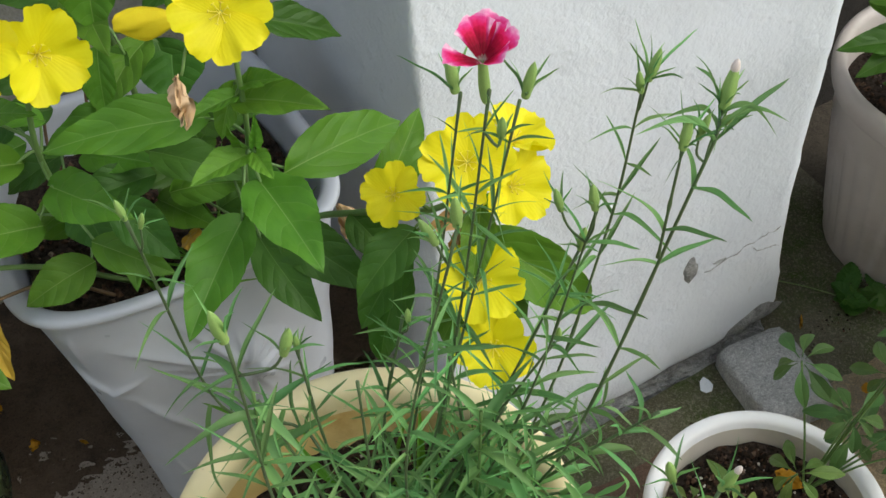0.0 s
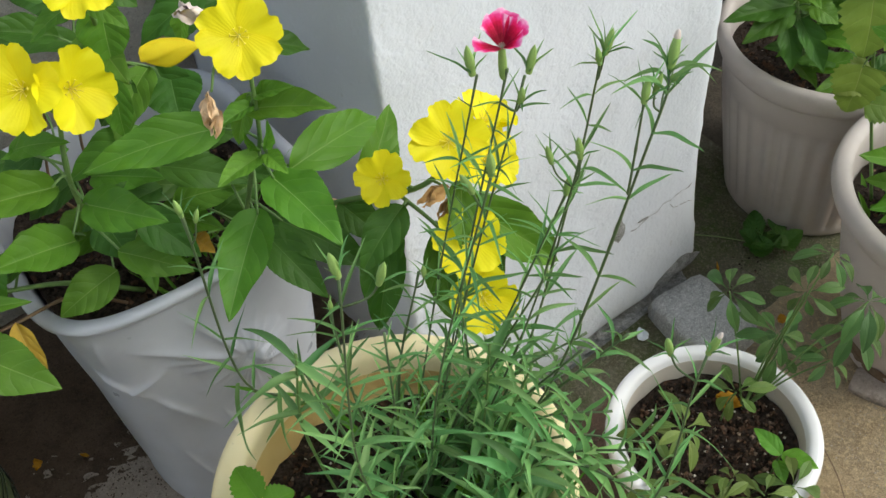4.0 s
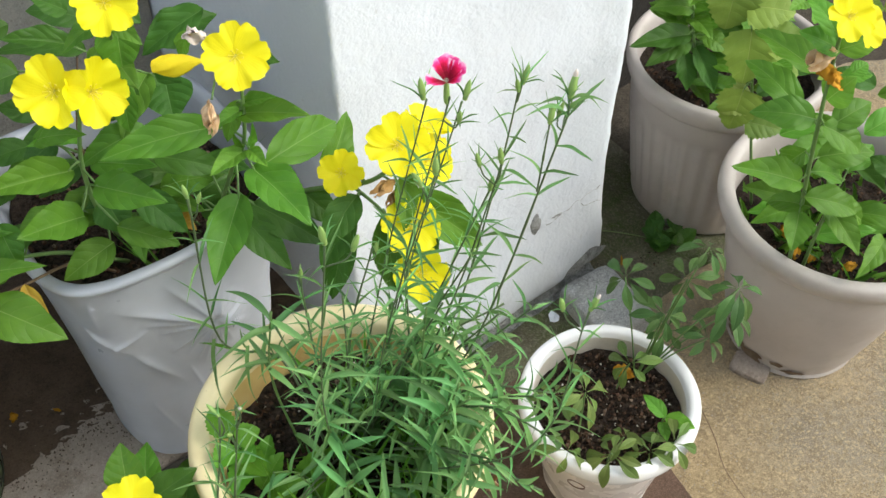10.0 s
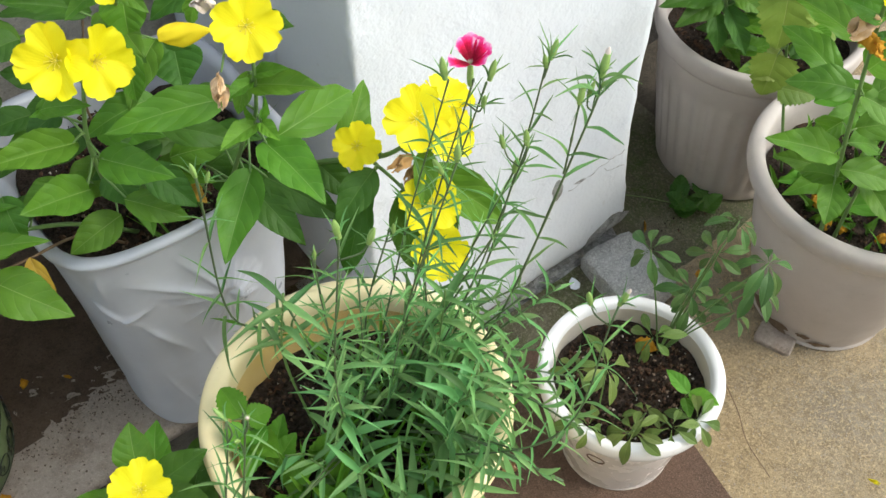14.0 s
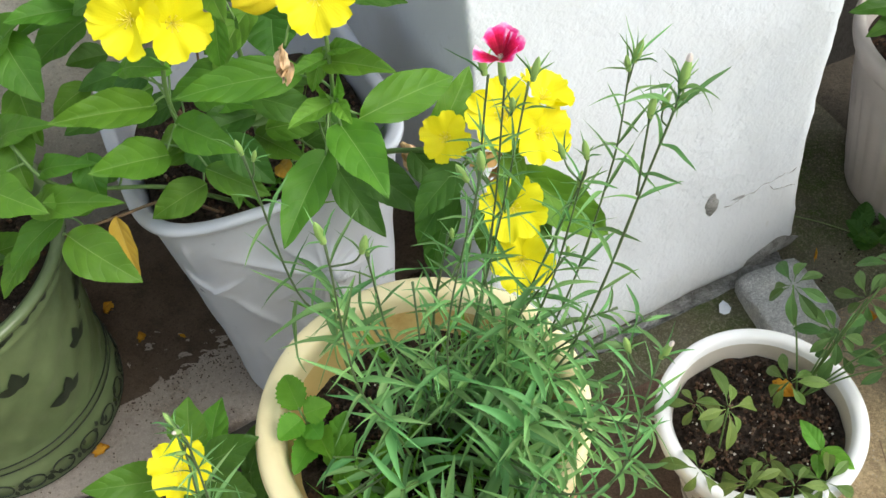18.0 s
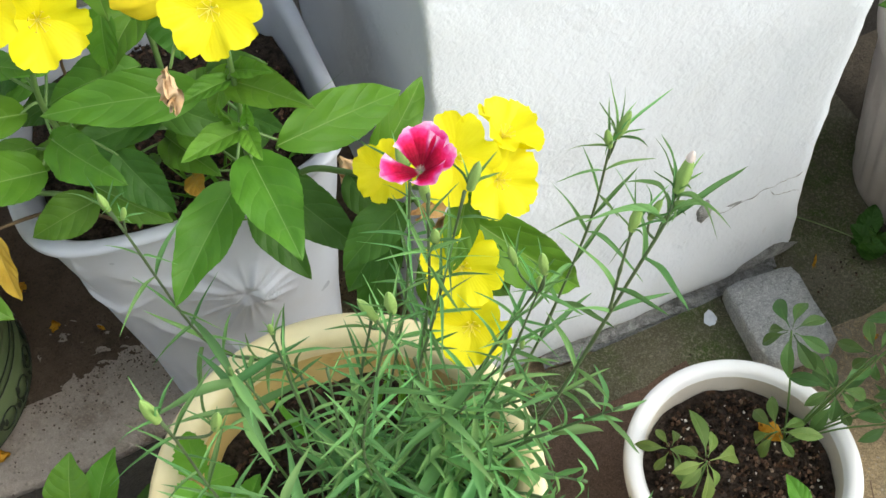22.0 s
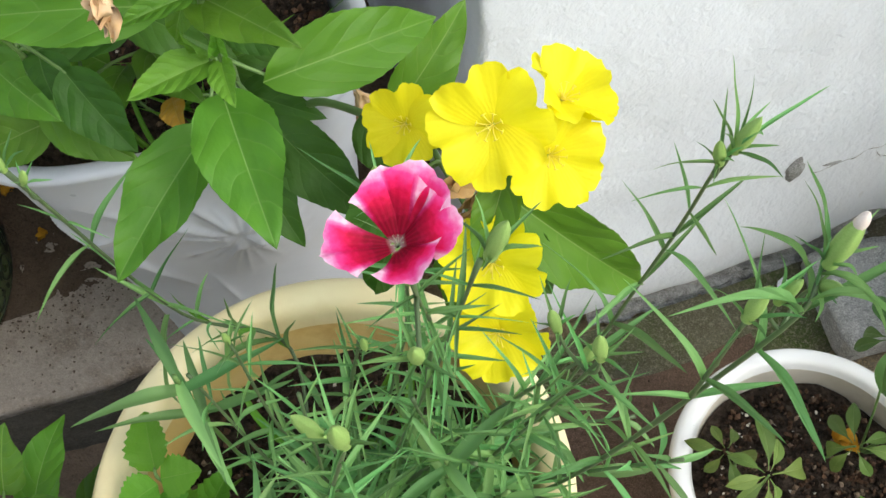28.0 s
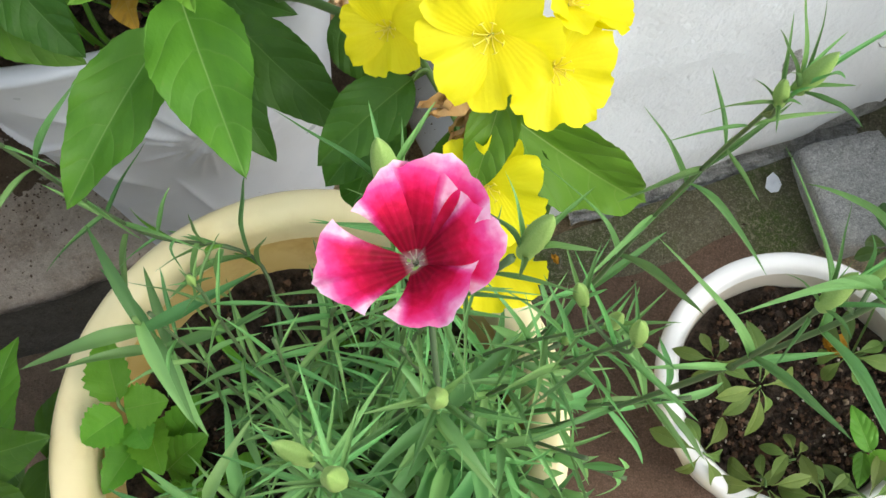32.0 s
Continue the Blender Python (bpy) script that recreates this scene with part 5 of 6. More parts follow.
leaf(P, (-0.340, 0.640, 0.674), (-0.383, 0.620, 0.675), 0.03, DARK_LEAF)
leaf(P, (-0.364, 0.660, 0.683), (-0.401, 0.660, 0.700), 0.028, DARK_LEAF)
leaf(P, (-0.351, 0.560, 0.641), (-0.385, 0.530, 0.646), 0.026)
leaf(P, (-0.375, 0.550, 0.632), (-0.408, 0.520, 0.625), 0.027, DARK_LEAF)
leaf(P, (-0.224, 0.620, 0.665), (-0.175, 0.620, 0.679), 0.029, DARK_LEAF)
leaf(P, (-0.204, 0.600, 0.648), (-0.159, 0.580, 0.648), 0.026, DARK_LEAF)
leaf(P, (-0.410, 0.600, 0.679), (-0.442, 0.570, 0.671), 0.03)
# flowers
primrose_flower(P, (-0.146, 0.491, 0.858), (0.12, -0.82, 0.5), 0.0275, 0.5, 12)
primrose_flower(P, (-0.302, 0.517, 0.823), (-0.12, -0.75, 0.6), 0.0320, 0.75, 22)
primrose_flower(P, (-0.2755, 0.527, 0.810), (0.55, -0.70, 0.42), 0.0310, 0.4, 24)
primrose_flower(P, (-0.246, 0.541, 0.888), (0.1, -0.75, 0.6), 0.027, 0.2, 14)
furled(P, (-0.176, 0.515, 0.838), (-1, 0.15, -0.12), 0.043, 0.0150, BUD_YELLOW, "half-open drooping yellow flower bud")
crumpled(P, (-0.172, 0.466, 0.836), (-0.12, -0.1, -1), 0.034, 0.0105, WILTED, seed=5)
crumpled(P, (-0.168, 0.515, 0.862), (-0.8, 0.1, 0.2), 0.020, 0.012, PALE_BUD, seed=9)
stem(P, [(-0.148, 0.497, 0.82), (-0.158, 0.51, 0.838), (-0.178, 0.515, 0.838)], 0.0011, 0.0009, name="flower_stalk")
stem(P, [(-0.148, 0.497, 0.83), (-0.162, 0.478, 0.85), (-0.170, 0.468, 0.834)], 0.0011, 0.0009, name="flower_stalk")
stem(P, [(-0.148, 0.497, 0.83), (-0.16, 0.50, 0.855), (-0.172, 0.5, 0.862)], 0.0011, 0.0009, name="flower_stalk")
stem(P, [(-0.29, 0.525, 0.79), (-0.298, 0.524, 0.805), (-0.306, 0.52, 0.818)], 0.0014, 0.001, name="flower_stalk")
stem(P, [(-0.29, 0.525, 0.79), (-0.28, 0.53, 0.80), (-0.272, 0.53, 0.808)], 0.0014, 0.001, name="flower_stalk")
grass = random.Random(4)
for k in range(26):
    x, y = -0.22 + grass.uniform(-0.06, 0.05), 0.60 + grass.uniform(-0.03, 0.08)
    leaf(P, (x, y, 0.515), (x + grass.uniform(-0.05, 0.05), y + grass.uniform(-0.05, 0.03), 0.515 + grass.uniform(0.03, 0.08)), 0.003, FRESH_LEAF, "narrow", name="grass_blade")

green_pot_plant = thing("leafy_plant", (-0.66, 0.56, 0.425), "leafy dark plant filling the green pot", "plant")
stem(green_pot_plant, [(-0.66, 0.56, 0.425), (-0.65, 0.55, 0.52), (-0.63, 0.53, 0.60)], 0.003, 0.002)
for k in range(20):
    a = k * 2.4 + 0.3
    q = Vector((-0.65 + 0.02 * math.cos(a), 0.55 + 0.02 * math.sin(a), 0.46 + 0.008 * k))
    leaf(green_pot_plant, q, q + Vector((math.cos(a) * 0.10, math.sin(a) * 0.09, 0.02 - 0.001 * k)), 0.042, DARK_LEAF if k % 2 else PRIMROSE_LEAF)

# ---- primrose shoot between the pots ----
center_primrose = thing("primrose_plant", (-0.19, 0.60, 0.52), "leaning primrose shoot with a cluster of yellow flowers", "plant", "primroses")
P = center_primrose
stem(P, [(-0.19, 0.60, 0.515), (-0.155, 0.590, 0.585), (-0.10, 0.555, 0.63), (-0.045, 0.515, 0.67), (-0.02, 0.495, 0.71), (-0.01, 0.49, 0.74)], 0.003, 0.002)
stem(P, [(-0.045, 0.515, 0.67), (-0.055, 0.518, 0.676), (-0.067, 0.52, 0.678)], 0.0015, 0.001, name="flower_stalk")
stem(P, [(-0.06, 0.525, 0.66), (-0.03, 0.49, 0.645), (-0.012, 0.46, 0.62)], 0.002, 0.0012)
leaf(P, (-0.015, 0.492, 0.675), (0.078, 0.495, 0.568), 0.044, face=(0.25, -0.75, 0.6), variant=0)
leaf(P, (-0.0097, 0.4892, 0.7013), (-0.0176, 0.4440, 0.6695), 0.024, PRIMROSE_LEAF, face=(0.1, -0.75, 0.6), variant=0)
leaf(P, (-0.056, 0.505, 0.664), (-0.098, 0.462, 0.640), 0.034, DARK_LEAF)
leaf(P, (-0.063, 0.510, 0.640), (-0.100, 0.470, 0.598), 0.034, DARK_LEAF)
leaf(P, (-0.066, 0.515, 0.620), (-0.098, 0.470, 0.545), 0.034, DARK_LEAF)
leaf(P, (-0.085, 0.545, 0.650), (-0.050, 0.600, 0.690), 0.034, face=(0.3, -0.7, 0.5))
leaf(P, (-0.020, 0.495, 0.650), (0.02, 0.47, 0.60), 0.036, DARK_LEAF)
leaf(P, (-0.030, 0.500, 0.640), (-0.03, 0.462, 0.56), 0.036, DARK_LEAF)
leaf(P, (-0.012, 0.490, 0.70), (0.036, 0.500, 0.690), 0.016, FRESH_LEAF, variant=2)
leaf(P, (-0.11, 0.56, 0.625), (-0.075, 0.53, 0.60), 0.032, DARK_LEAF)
primrose_flower(P, (-0.0165, 0.486, 0.741), (-0.05, -0.68, 0.72), 0.0295, 0.6, 14)
primrose_flower(P, (-0.069, 0.518, 0.684), (-0.1, -0.7, 0.7), 0.0225, 0.3, 16)
primrose_flower(P, (0.010, 0.494, 0.710), (0.5, -0.55, 0.65), 0.027, 0.1, 22)
primrose_flower(P, (0.0125, 0.512, 0.731), (0.45, 0.15, 0.88), 0.0260, 0.4, 30)
primrose_flower(P, (-0.0117, 0.4550, 0.6636), (0.05, -0.75, 0.65), 0.028, 0.2, 14)
primrose_flower(P, (-0.006, 0.440, 0.612), (0.1, -0.8, 0.6), 0.028, 0.5, 16)
crumpled(P, (-0.020, 0.484, 0.698), (-0.9, -0.45, -0.15), 0.028, 0.010, WILTED_BROWN, seed=13)
crumpled(P, (-0.016, 0.482, 0.692), (-0.8, -0.6, -0.9), 0.026, 0.009, WILTED_BROWN, seed=17)
crumpled(P, (-0.014, 0.482, 0.694), (-0.2, -0.6, -0.7), 0.018, 0.009, WILTED_BROWN, seed=29)
crumpled(P, (-0.125, 0.595, 0.60), (0.5, -0.3, -0.8), 0.035, 0.016, WILTED, "dead_leaf", "dead brown leaf on the rim", seed=21)

# ---- pinks in the yellow pot ----
pinks = thing("dianthus_plant", (-0.10, 0.366, 0.43), "dianthus with one pink flower, buds and narrow leaves", "plant")
P = pinks
rng = random.Random(21)
SPARE = [[], []]
made_leaves = 0


def narrow_leaf(base, tip, width, face):
    """A narrow leaf of its own up to 300; the rest go into one mesh."""
    global made_leaves
    if made_leaves < 300:
        made_leaves += 1
        part("leaf", NARROW[rng.randrange(7)], FRESH_LEAF if tip.z < 0.53 and made_leaves % 4 == 0 else PINK_LEAF, pinks, "", leaf_pose(base, tip, width, face))
        return
    m, mesh = leaf_pose(base, tip, width, face), NARROW[rng.randrange(7)]
    k = len(SPARE[0])
    SPARE[0].extend(m @ v.co for v in mesh.vertices)
    SPARE[1].extend(tuple(k + q for q in f.vertices) for f in mesh.polygons)


SHOOTS = []


def over_bare_soil(p):
    """Whether a low leaf end lies over the bare soil at the back of the pot."""
    x, y = p.x, p.y + 0.66 * (p.z - 0.432)
    return p.z < 0.58 and (math.hypot(x + 0.152, y - 0.432) < 0.046 or math.hypot(x + 0.098, y - 0.472) < 0.024)


def pink_shoot(points, r0=0.00105, r1=0.0006, gap=0.03, reach=0.04, first=0.25, last=0.97, material=None, lift=0.75):
    """A jointed stem with pairs of narrow leaves at its nodes."""
    path = smooth_path(points, 8)
    SHOOTS.append(path)
    total = sum((path[i + 1] - path[i]).length for i in range(len(path) - 1))
    nodes = max(2, int(total / gap))
    part("stem", tube("stem", path, r0, r1, 6, lambda f: 1 + 0.5 * max(0, math.cos(2 * math.pi * f * nodes)) ** 12), material or DARK_STEM, pinks)
    turn = rng.random() * 3
    for k in range(nodes):
        f = first + (last - first) * k / (nodes - 1)
        i = min(len(path) - 2, int(f * (len(path) - 1)))
        q, d = path[i], (path[i + 1] - path[i]).normalized()
        turn += math.pi / 2 + rng.uniform(-0.3, 0.3)
        side = d.cross(Vector((math.cos(turn), math.sin(turn), 0.2))).normalized()
        size = min(0.062, reach * (1.25 - 0.6 * f) * rng.uniform(0.7, 1.35))
        for s in (1, -1):
            go = (d * lift * rng.uniform(0.5, 1.3) + side * s).normalized()
            if reach > 0.051 and (over_bare_soil(q + go * size) or over_bare_soil(q + go * size * 0.6)):
                continue
            narrow_leaf(q, q + go * size, min(0.0098, size * (0.150 if reach > 0.051 else 0.118)) * rng.uniform(0.75, 1.2) * (1.0 if reach > 0.051 else 1.08 - 0.6 * f), d - side * s * 0.3)
    return path


ROOT = Vector((-0.095, 0.375, 0.432))


def from_root(top, bow=(0, 0, 0), spread=0.03, **more):
    more["reach"] *= 1.05
    top = Vector(top)
    a = rng.random() * 6.3
    foot = ROOT + Vector((math.cos(a), math.sin(a), 0)) * spread * rng.random() + Vector((top.x - ROOT.x, top.y - ROOT.y, 0)) * 0.12
    mid = foot.lerp(top, 0.5) + Vector(bow)
    return pink_shoot([foot, mid, top], **more)


# flowering stems
from_root((-0.0005, 0.3045, 0.9475), (0.012, 0.03, 0.03), gap=0.036, reach=0.034, first=0.12)
pink_flower(pinks, (-0.0025, 0.3055, 0.960), (-0.02, -0.10, 1), 0.0158, 0.0, (46, 50, 40, 46, 30))
dianthus_bud(pinks, (-0.014, 0.332, 0.924), (-0.1, 0.1, 1), 0.0185)
dianthus_bud(pinks, (0.013, 0.322, 0.928), (0.25, 0.1, 1), 0.0167)
dianthus_bud(pinks, (0.003, 0.291, 0.936), (0.05, -0.25, 1), 0.0132)
from_root((-0.012, 0.331, 0.925), (0.01, 0.03, 0.02), gap=0.036, reach=0.030, first=0.3)
from_root((0.011, 0.321, 0.928), (0.014, 0.035, 0.02), gap=0.036, reach=0.030, first=0.3)
# the tall shoot with the palest bud, forked near its top
tall = pink_shoot([(-0.06, 0.37, 0.44), (0.0288, 0.3671, 0.573), (0.0885, 0.3441, 0.8514), (0.0995, 0.3555, 0.8876)], 0.0012, 0.0007, 0.043, 0.044, 0.25, 0.97)
dianthus_bud(pinks, (0.0995, 0.3555, 0.8876), (0.17, 0.15, 1), 0.0225, True)
dianthus_bud(pinks, (0.0985, 0.3535, 0.880), (0.4, -0.5, 1), 0.0135)
pink_shoot([(0.0771, 0.3455, 0.8043), (0.0785, 0.341, 0.845), (0.0806, 0.3395, 0.8796)], 0.0009, 0.0007, 0.045, 0.026, 0.25, 0.9)
dianthus_bud(pinks, (0.0806, 0.3395, 0.8796), (0.15, 0.15, 1), 0.0175)
dianthus_bud(pinks, (0.0885, 0.3465, 0.879), (0.3, 0.1, 1), 0.0140)
# the shoot beside it, with a star of long bracts
pink_shoot([(-0.06, 0.37, 0.44), (0.0203, 0.4185, 0.5507), (0.0641, 0.4344, 0.7241), (0.0731, 0.405, 0.8589)], 0.0012, 0.0007, 0.046, 0.044, 0.25, 0.94)
dianthus_bud(pinks, (0.0750, 0.4030, 0.8660), (0.3, 0.1, 1), 0.0185, False, 8)
dianthus_bud(pinks, (0.0722, 0.4020, 0.8600), (-0.15, -0.1, 1), 0.0150, False, 7)
from_root((0.045, 0.335, 0.850), (0.02, 0.02, 0), gap=0.036, reach=0.040, first=0.2)
dianthus_bud(pinks, (0.044, 0.333, 0.852), (-0.1, 0, 1), 0.0167)
dianthus_bud(pinks, (0.030, 0.345, 0.840), (-0.2, 0, 1), 0.0150)
from_root((0.040, 0.352, 0.806), (0.012, 0.02, 0), gap=0.032, reach=0.045, first=0.2)
dianthus_bud(pinks, (0.040, 0.351, 0.806), (0.1, -0.1, 1), 0.0176)
from_root((-0.015, 0.279, 0.903), (-0.01, -0.02, 0.03), gap=0.032, reach=0.040, first=0.2)
dianthus_bud(pinks, (-0.015, 0.279, 0.903), (0, -0.1, 1), 0.0176)
dianthus_bud(pinks, (-0.024, 0.284, 0.888), (-0.4, 0, 1), 0.0158)
from_root((-0.095, 0.224, 0.910), (-0.01, -0.03, 0.02), gap=0.032, reach=0.040, first=0.2)
dianthus_bud(pinks, (-0.095, 0.223, 0.910), (-0.1, 0, 1), 0.0176)
dianthus_bud(pinks, (-0.078, 0.228, 0.895), (0.3, 0, 1), 0.0158)
# the long shoot that leans out over the rim and rises beside the white planter
pink_shoot([(-0.12, 0.37, 0.44), (-0.1553, 0.462, 0.4732), (-0.2105, 0.4478, 0.5419), (-0.1978, 0.3955, 0.7961)], 0.0015, 0.0009, 0.040, 0.046, 0.35, 0.95)
dianthus_bud(pinks, (-0.1978, 0.3955, 0.7961), (-0.1, 0, 1), 0.0158, False, 7)
dianthus_bud(pinks, (-0.1905, 0.393, 0.792), (0.35, 0, 1), 0.0125)
from_root((-0.172, 0.140, 0.860), (-0.06, -0.07, -0.02), gap=0.028, reach=0.032, first=0.55)
dianthus_bud(pinks, (-0.172, 0.142, 0.858), (-0.5, 0.4, 0.6), 0.0115)
dianthus_bud(pinks, (-0.156, 0.122, 0.892), (0.1, -0.5, 0.8), 0.0120, True)
dianthus_bud(pinks, (-0.166, 0.130, 0.855), (-0.1, -0.5, 0.8), 0.0105)
from_root((-0.158, 0.125, 0.892), (-0.05, -0.07, -0.02), gap=0.043, reach=0.034, first=0.5)
from_root((0.083, 0.213, 0.815), (0.05, -0.05, 0.0), gap=0.032, reach=0.038, first=0.25)
dianthus_bud(pinks, (0.083, 0.213, 0.815), (0.35, 0, 1), 0.0165, True)
dianthus_bud(pinks, (0.066, 0.22, 0.81), (-0.2, 0, 1), 0.0158)
# leafy side shoots
for k in range(26):
    a, q = rng.random() * 6.283, 0.082 * math.sqrt(rng.random())
    foot = ROOT + Vector((0.026 + math.cos(a) * q, -0.034 + math.sin(a) * q * 0.95, 0))
    height = rng.uniform(0.03, 0.11) if k % 3 else rng.uniform(0.12, 0.26)
    lean = rng.uniform(0.0, 0.05)
    top = foot + Vector((math.cos(a) * lean + 0.02 * (height > 0.14), math.sin(a) * lean - 0.02, height))
    bow = Vector((math.cos(a), math.sin(a), 0)) * rng.uniform(-0.015, 0.02) + Vector((0, 0, 0.012))
    pink_shoot([foot, foot.lerp(top, 0.5) + bow, top], 0.0014, 0.0009, 0.027, rng.uniform(0.051, 0.064), 0.15, 1.0, GREEN_STEM, rng.uniform(0.1, 0.8))
for top in ((-0.12, 0.375, 0.71), (-0.085, 0.36, 0.69), (-0.055, 0.375, 0.73), (-0.15, 0.37, 0.66), (-0.03, 0.36, 0.71), (0.0, 0.345, 0.68), (0.03, 0.375, 0.70), (-0.07, 0.33, 0.64), (0.05, 0.34, 0.66)):
    from_root(top, (rng.uniform(-0.015, 0.02), rng.uniform(-0.01, 0.02), 0.0), gap=0.024, reach=0.040, first=0.25, r0=0.0013, r1=0.0008, lift=0.6)
for foot in ((-0.118, 0.372, 0.708), (-0.052, 0.372, 0.728), (0.032, 0.376, 0.70)):
    dianthus_bud(pinks, foot, (0.05, -0.05, 1), 0.013)
# low tufts at the front of the pot
for x, y in ((-0.128, 0.300), (-0.120, 0.315), (-0.110, 0.262), (-0.085, 0.290), (-0.060, 0.268)):
    foot = Vector((x, y, 0.434))
    top = foot + Vector((rng.uniform(-0.02, 0.02), rng.uniform(-0.03, 0.0), rng.uniform(0.05, 0.10)))
    pink_shoot([foot, foot.lerp(top, 0.5) + Vector((0, 0.006, 0)), top], 0.0013, 0.0008, 0.026, 0.055, 0.2, 1.0, GREEN_STEM, 0.4)
# young upright leaves among them
for k in range(115):
    a, q = rng.random() * 6.283, 0.100 * math.sqrt(rng.random())
    foot = ROOT + Vector((0.015 + math.cos(a) * q, -0.02 + math.sin(a) * q, 0.0))
    tip = foot + Vector((rng.uniform(-0.035, 0.035), rng.uniform(-0.05, 0.02), rng.uniform(0.03, 0.10)))
    if over_bare_soil(tip) or over_bare_soil(foot):
        continue
    part("leaf", NARROW[rng.randrange(7)], FRESH_LEAF, pinks, "", leaf_pose(foot, tip, rng.uniform(0.004, 0.0085), (rng.uniform(-0.4, 0.4), -0.7, 0.6)))
# shoots that lean out over the rim
for top, bow in (((0.10, 0.39, 0.60), (0.02, 0.0, 0.03)), ((0.085, 0.30, 0.58), (0.02, 0.0, 0.03)), ((0.03, 0.24, 0.58), (0.01, -0.02, 0.03)), ((0.080, 0.355, 0.55), (0.01, 0.0, 0.05)), ((0.095, 0.27, 0.545), (0.01, 0.0, 0.05)), ((0.065, 0.215, 0.56), (0.0, -0.01, 0.05)), ((0.105, 0.33, 0.535), (0.01, 0.0, 0.05)), ((0.075, 0.42, 0.57), (0.01, 0.01, 0.04))):
    from_root(top, bow, gap=0.032, reach=0.052, first=0.4, r0=0.0014, r1=0.0009, lift=0.5)
for base, tip in (((-0.214, 0.442, 0.552), (-0.221, 0.405, 0.485)), ((-0.185, 0.456, 0.515), (-0.192, 0.424, 0.455)), ((-0.165, 0.45, 0.53), (-0.180, 0.44, 0.462))):
    part("leaf", NARROW[0], PINK_LEAF, pinks, "", leaf_pose(base, tip, 0.0065, (-0.6, -0.8, 0.1)))
part("leaf", NARROW[0], FRESH_LEAF, pinks, "pale yellow-green leaf", leaf_pose((-0.118, 0.374, 0.55), (-0.142, 0.389, 0.591), 0.008, (-0.4, -0.6, 0.7)))
# short stalks from the nearest shoot to each side bud
for foot, axis, bud in BUDS:
    if min((p[-1] - foot).length for p in SHOOTS) < 0.0028:
        continue
    near = min((q for p in SHOOTS for q in p if q.z < foot.z - 0.010), key=lambda q: (q - foot).length)
    bend = near.lerp(foot, 0.6) - axis * 0.003 + Vector(((foot - near).x * 0.15, (foot - near).y * 0.15, 0))
    part("stalk", tube("stalk", smooth_path([near, bend, foot + axis * 0.001], 4), 0.0007, 0.0006, 5), DARK_STEM, bud)
if SPARE[0]:
    tagged(part("foliage", from_lists("foliage", *SPARE), PINK_FOLIAGE, pinks, "dense narrow blue-green leaves"), kind="stuff")
# a mint seedling at the rim
mint = thing("mint_seedling", (-0.215, 0.375, 0.43), "bright green seedling with toothed leaves", "plant")
stem(mint, [(-0.190, 0.352, 0.428), (-0.202, 0.352, 0.465), (-0.208, 0.353, 0.500)], 0.0015, 0.001)
for b, t, w in (((-0.210, 0.356, 0.502), (-0.233, 0.398, 0.506), 0.033), ((-0.206, 0.353, 0.500), (-0.178, 0.363, 0.504), 0.031), ((-0.208, 0.350, 0.497), (-0.231, 0.327, 0.494), 0.031), ((-0.203, 0.350, 0.490), (-0.188, 0.332, 0.490), 0.028), ((-0.200, 0.352, 0.470), (-0.178, 0.318, 0.480), 0.032), ((-0.200, 0.35, 0.465), (-0.215, 0.300, 0.480), 0.032)):
    b, t = Vector(b), Vector(t)
    leaf(mint, b, b.lerp(t, 0.86), w * 0.82, MINT_LEAF, "ovate", (0, -0.3, 0.95))
for b, t, w in (((-0.19, 0.33, 0.44), (-0.165, 0.35, 0.452), 0.022), ((-0.18, 0.31, 0.44), (-0.15, 0.315, 0.455), 0.024), ((-0.175, 0.30, 0.44), (-0.17, 0.265, 0.455), 0.024), ((-0.155, 0.29, 0.44), (-0.125, 0.275, 0.455), 0.022), ((-0.19, 0.345, 0.44), (-0.175, 0.375, 0.45), 0.02), ((-0.15, 0.33, 0.44), (-0.13, 0.345, 0.455), 0.016), ((-0.14, 0.305, 0.44), (-0.11, 0.31, 0.46), 0.02)):
    leaf(mint, b, (t[0], t[1], t[2] + 0.018), w * 1.25, FRESH_LEAF, "ovate", (0, -0.25, 0.95))

# ---- umbrella plants in the small white pot ----
umbrella = thing("umbrella_plant", (0.262, 0.532, 0.16), "young umbrella plants with palmate leaves in the white pot", "plant")


def palmate(plant, foot, hub, facing, reach, count=7, material=None):
    hub = Vector(hub)
    foot = Vector(foot)
    stalk = part("leaf_stalk", tube("leaf_stalk", smooth_path([foot, foot.lerp(hub, 0.5) + Vector((0, 0, 0.012)), hub], 6), 0.0013, 0.001, 6), GREEN_STEM, plant)
    facing = Vector(facing) + Vector((rng.uniform(-0.5, 0.5), rng.uniform(-0.2, 0.5), 0))
    m = axis_pose(hub, facing, 1, rng.random() * 6)
    for k in range(count):
        a = 2 * math.pi * k / count + rng.uniform(-0.28, 0.28)
        go = (m.to_3x3() @ Vector((math.cos(a), math.sin(a), rng.uniform(-0.75, -0.05)))).normalized()
        size = reach * rng.uniform(0.75, 1.25)
        part("leaflet", SPOON[rng.randrange(2)], material or UMBRELLA_LEAF, stalk, "", leaf_pose(hub + go * 0.004, hub + go * size, size * 0.31, m.to_3x3() @ Vector((0, 0, 1))))


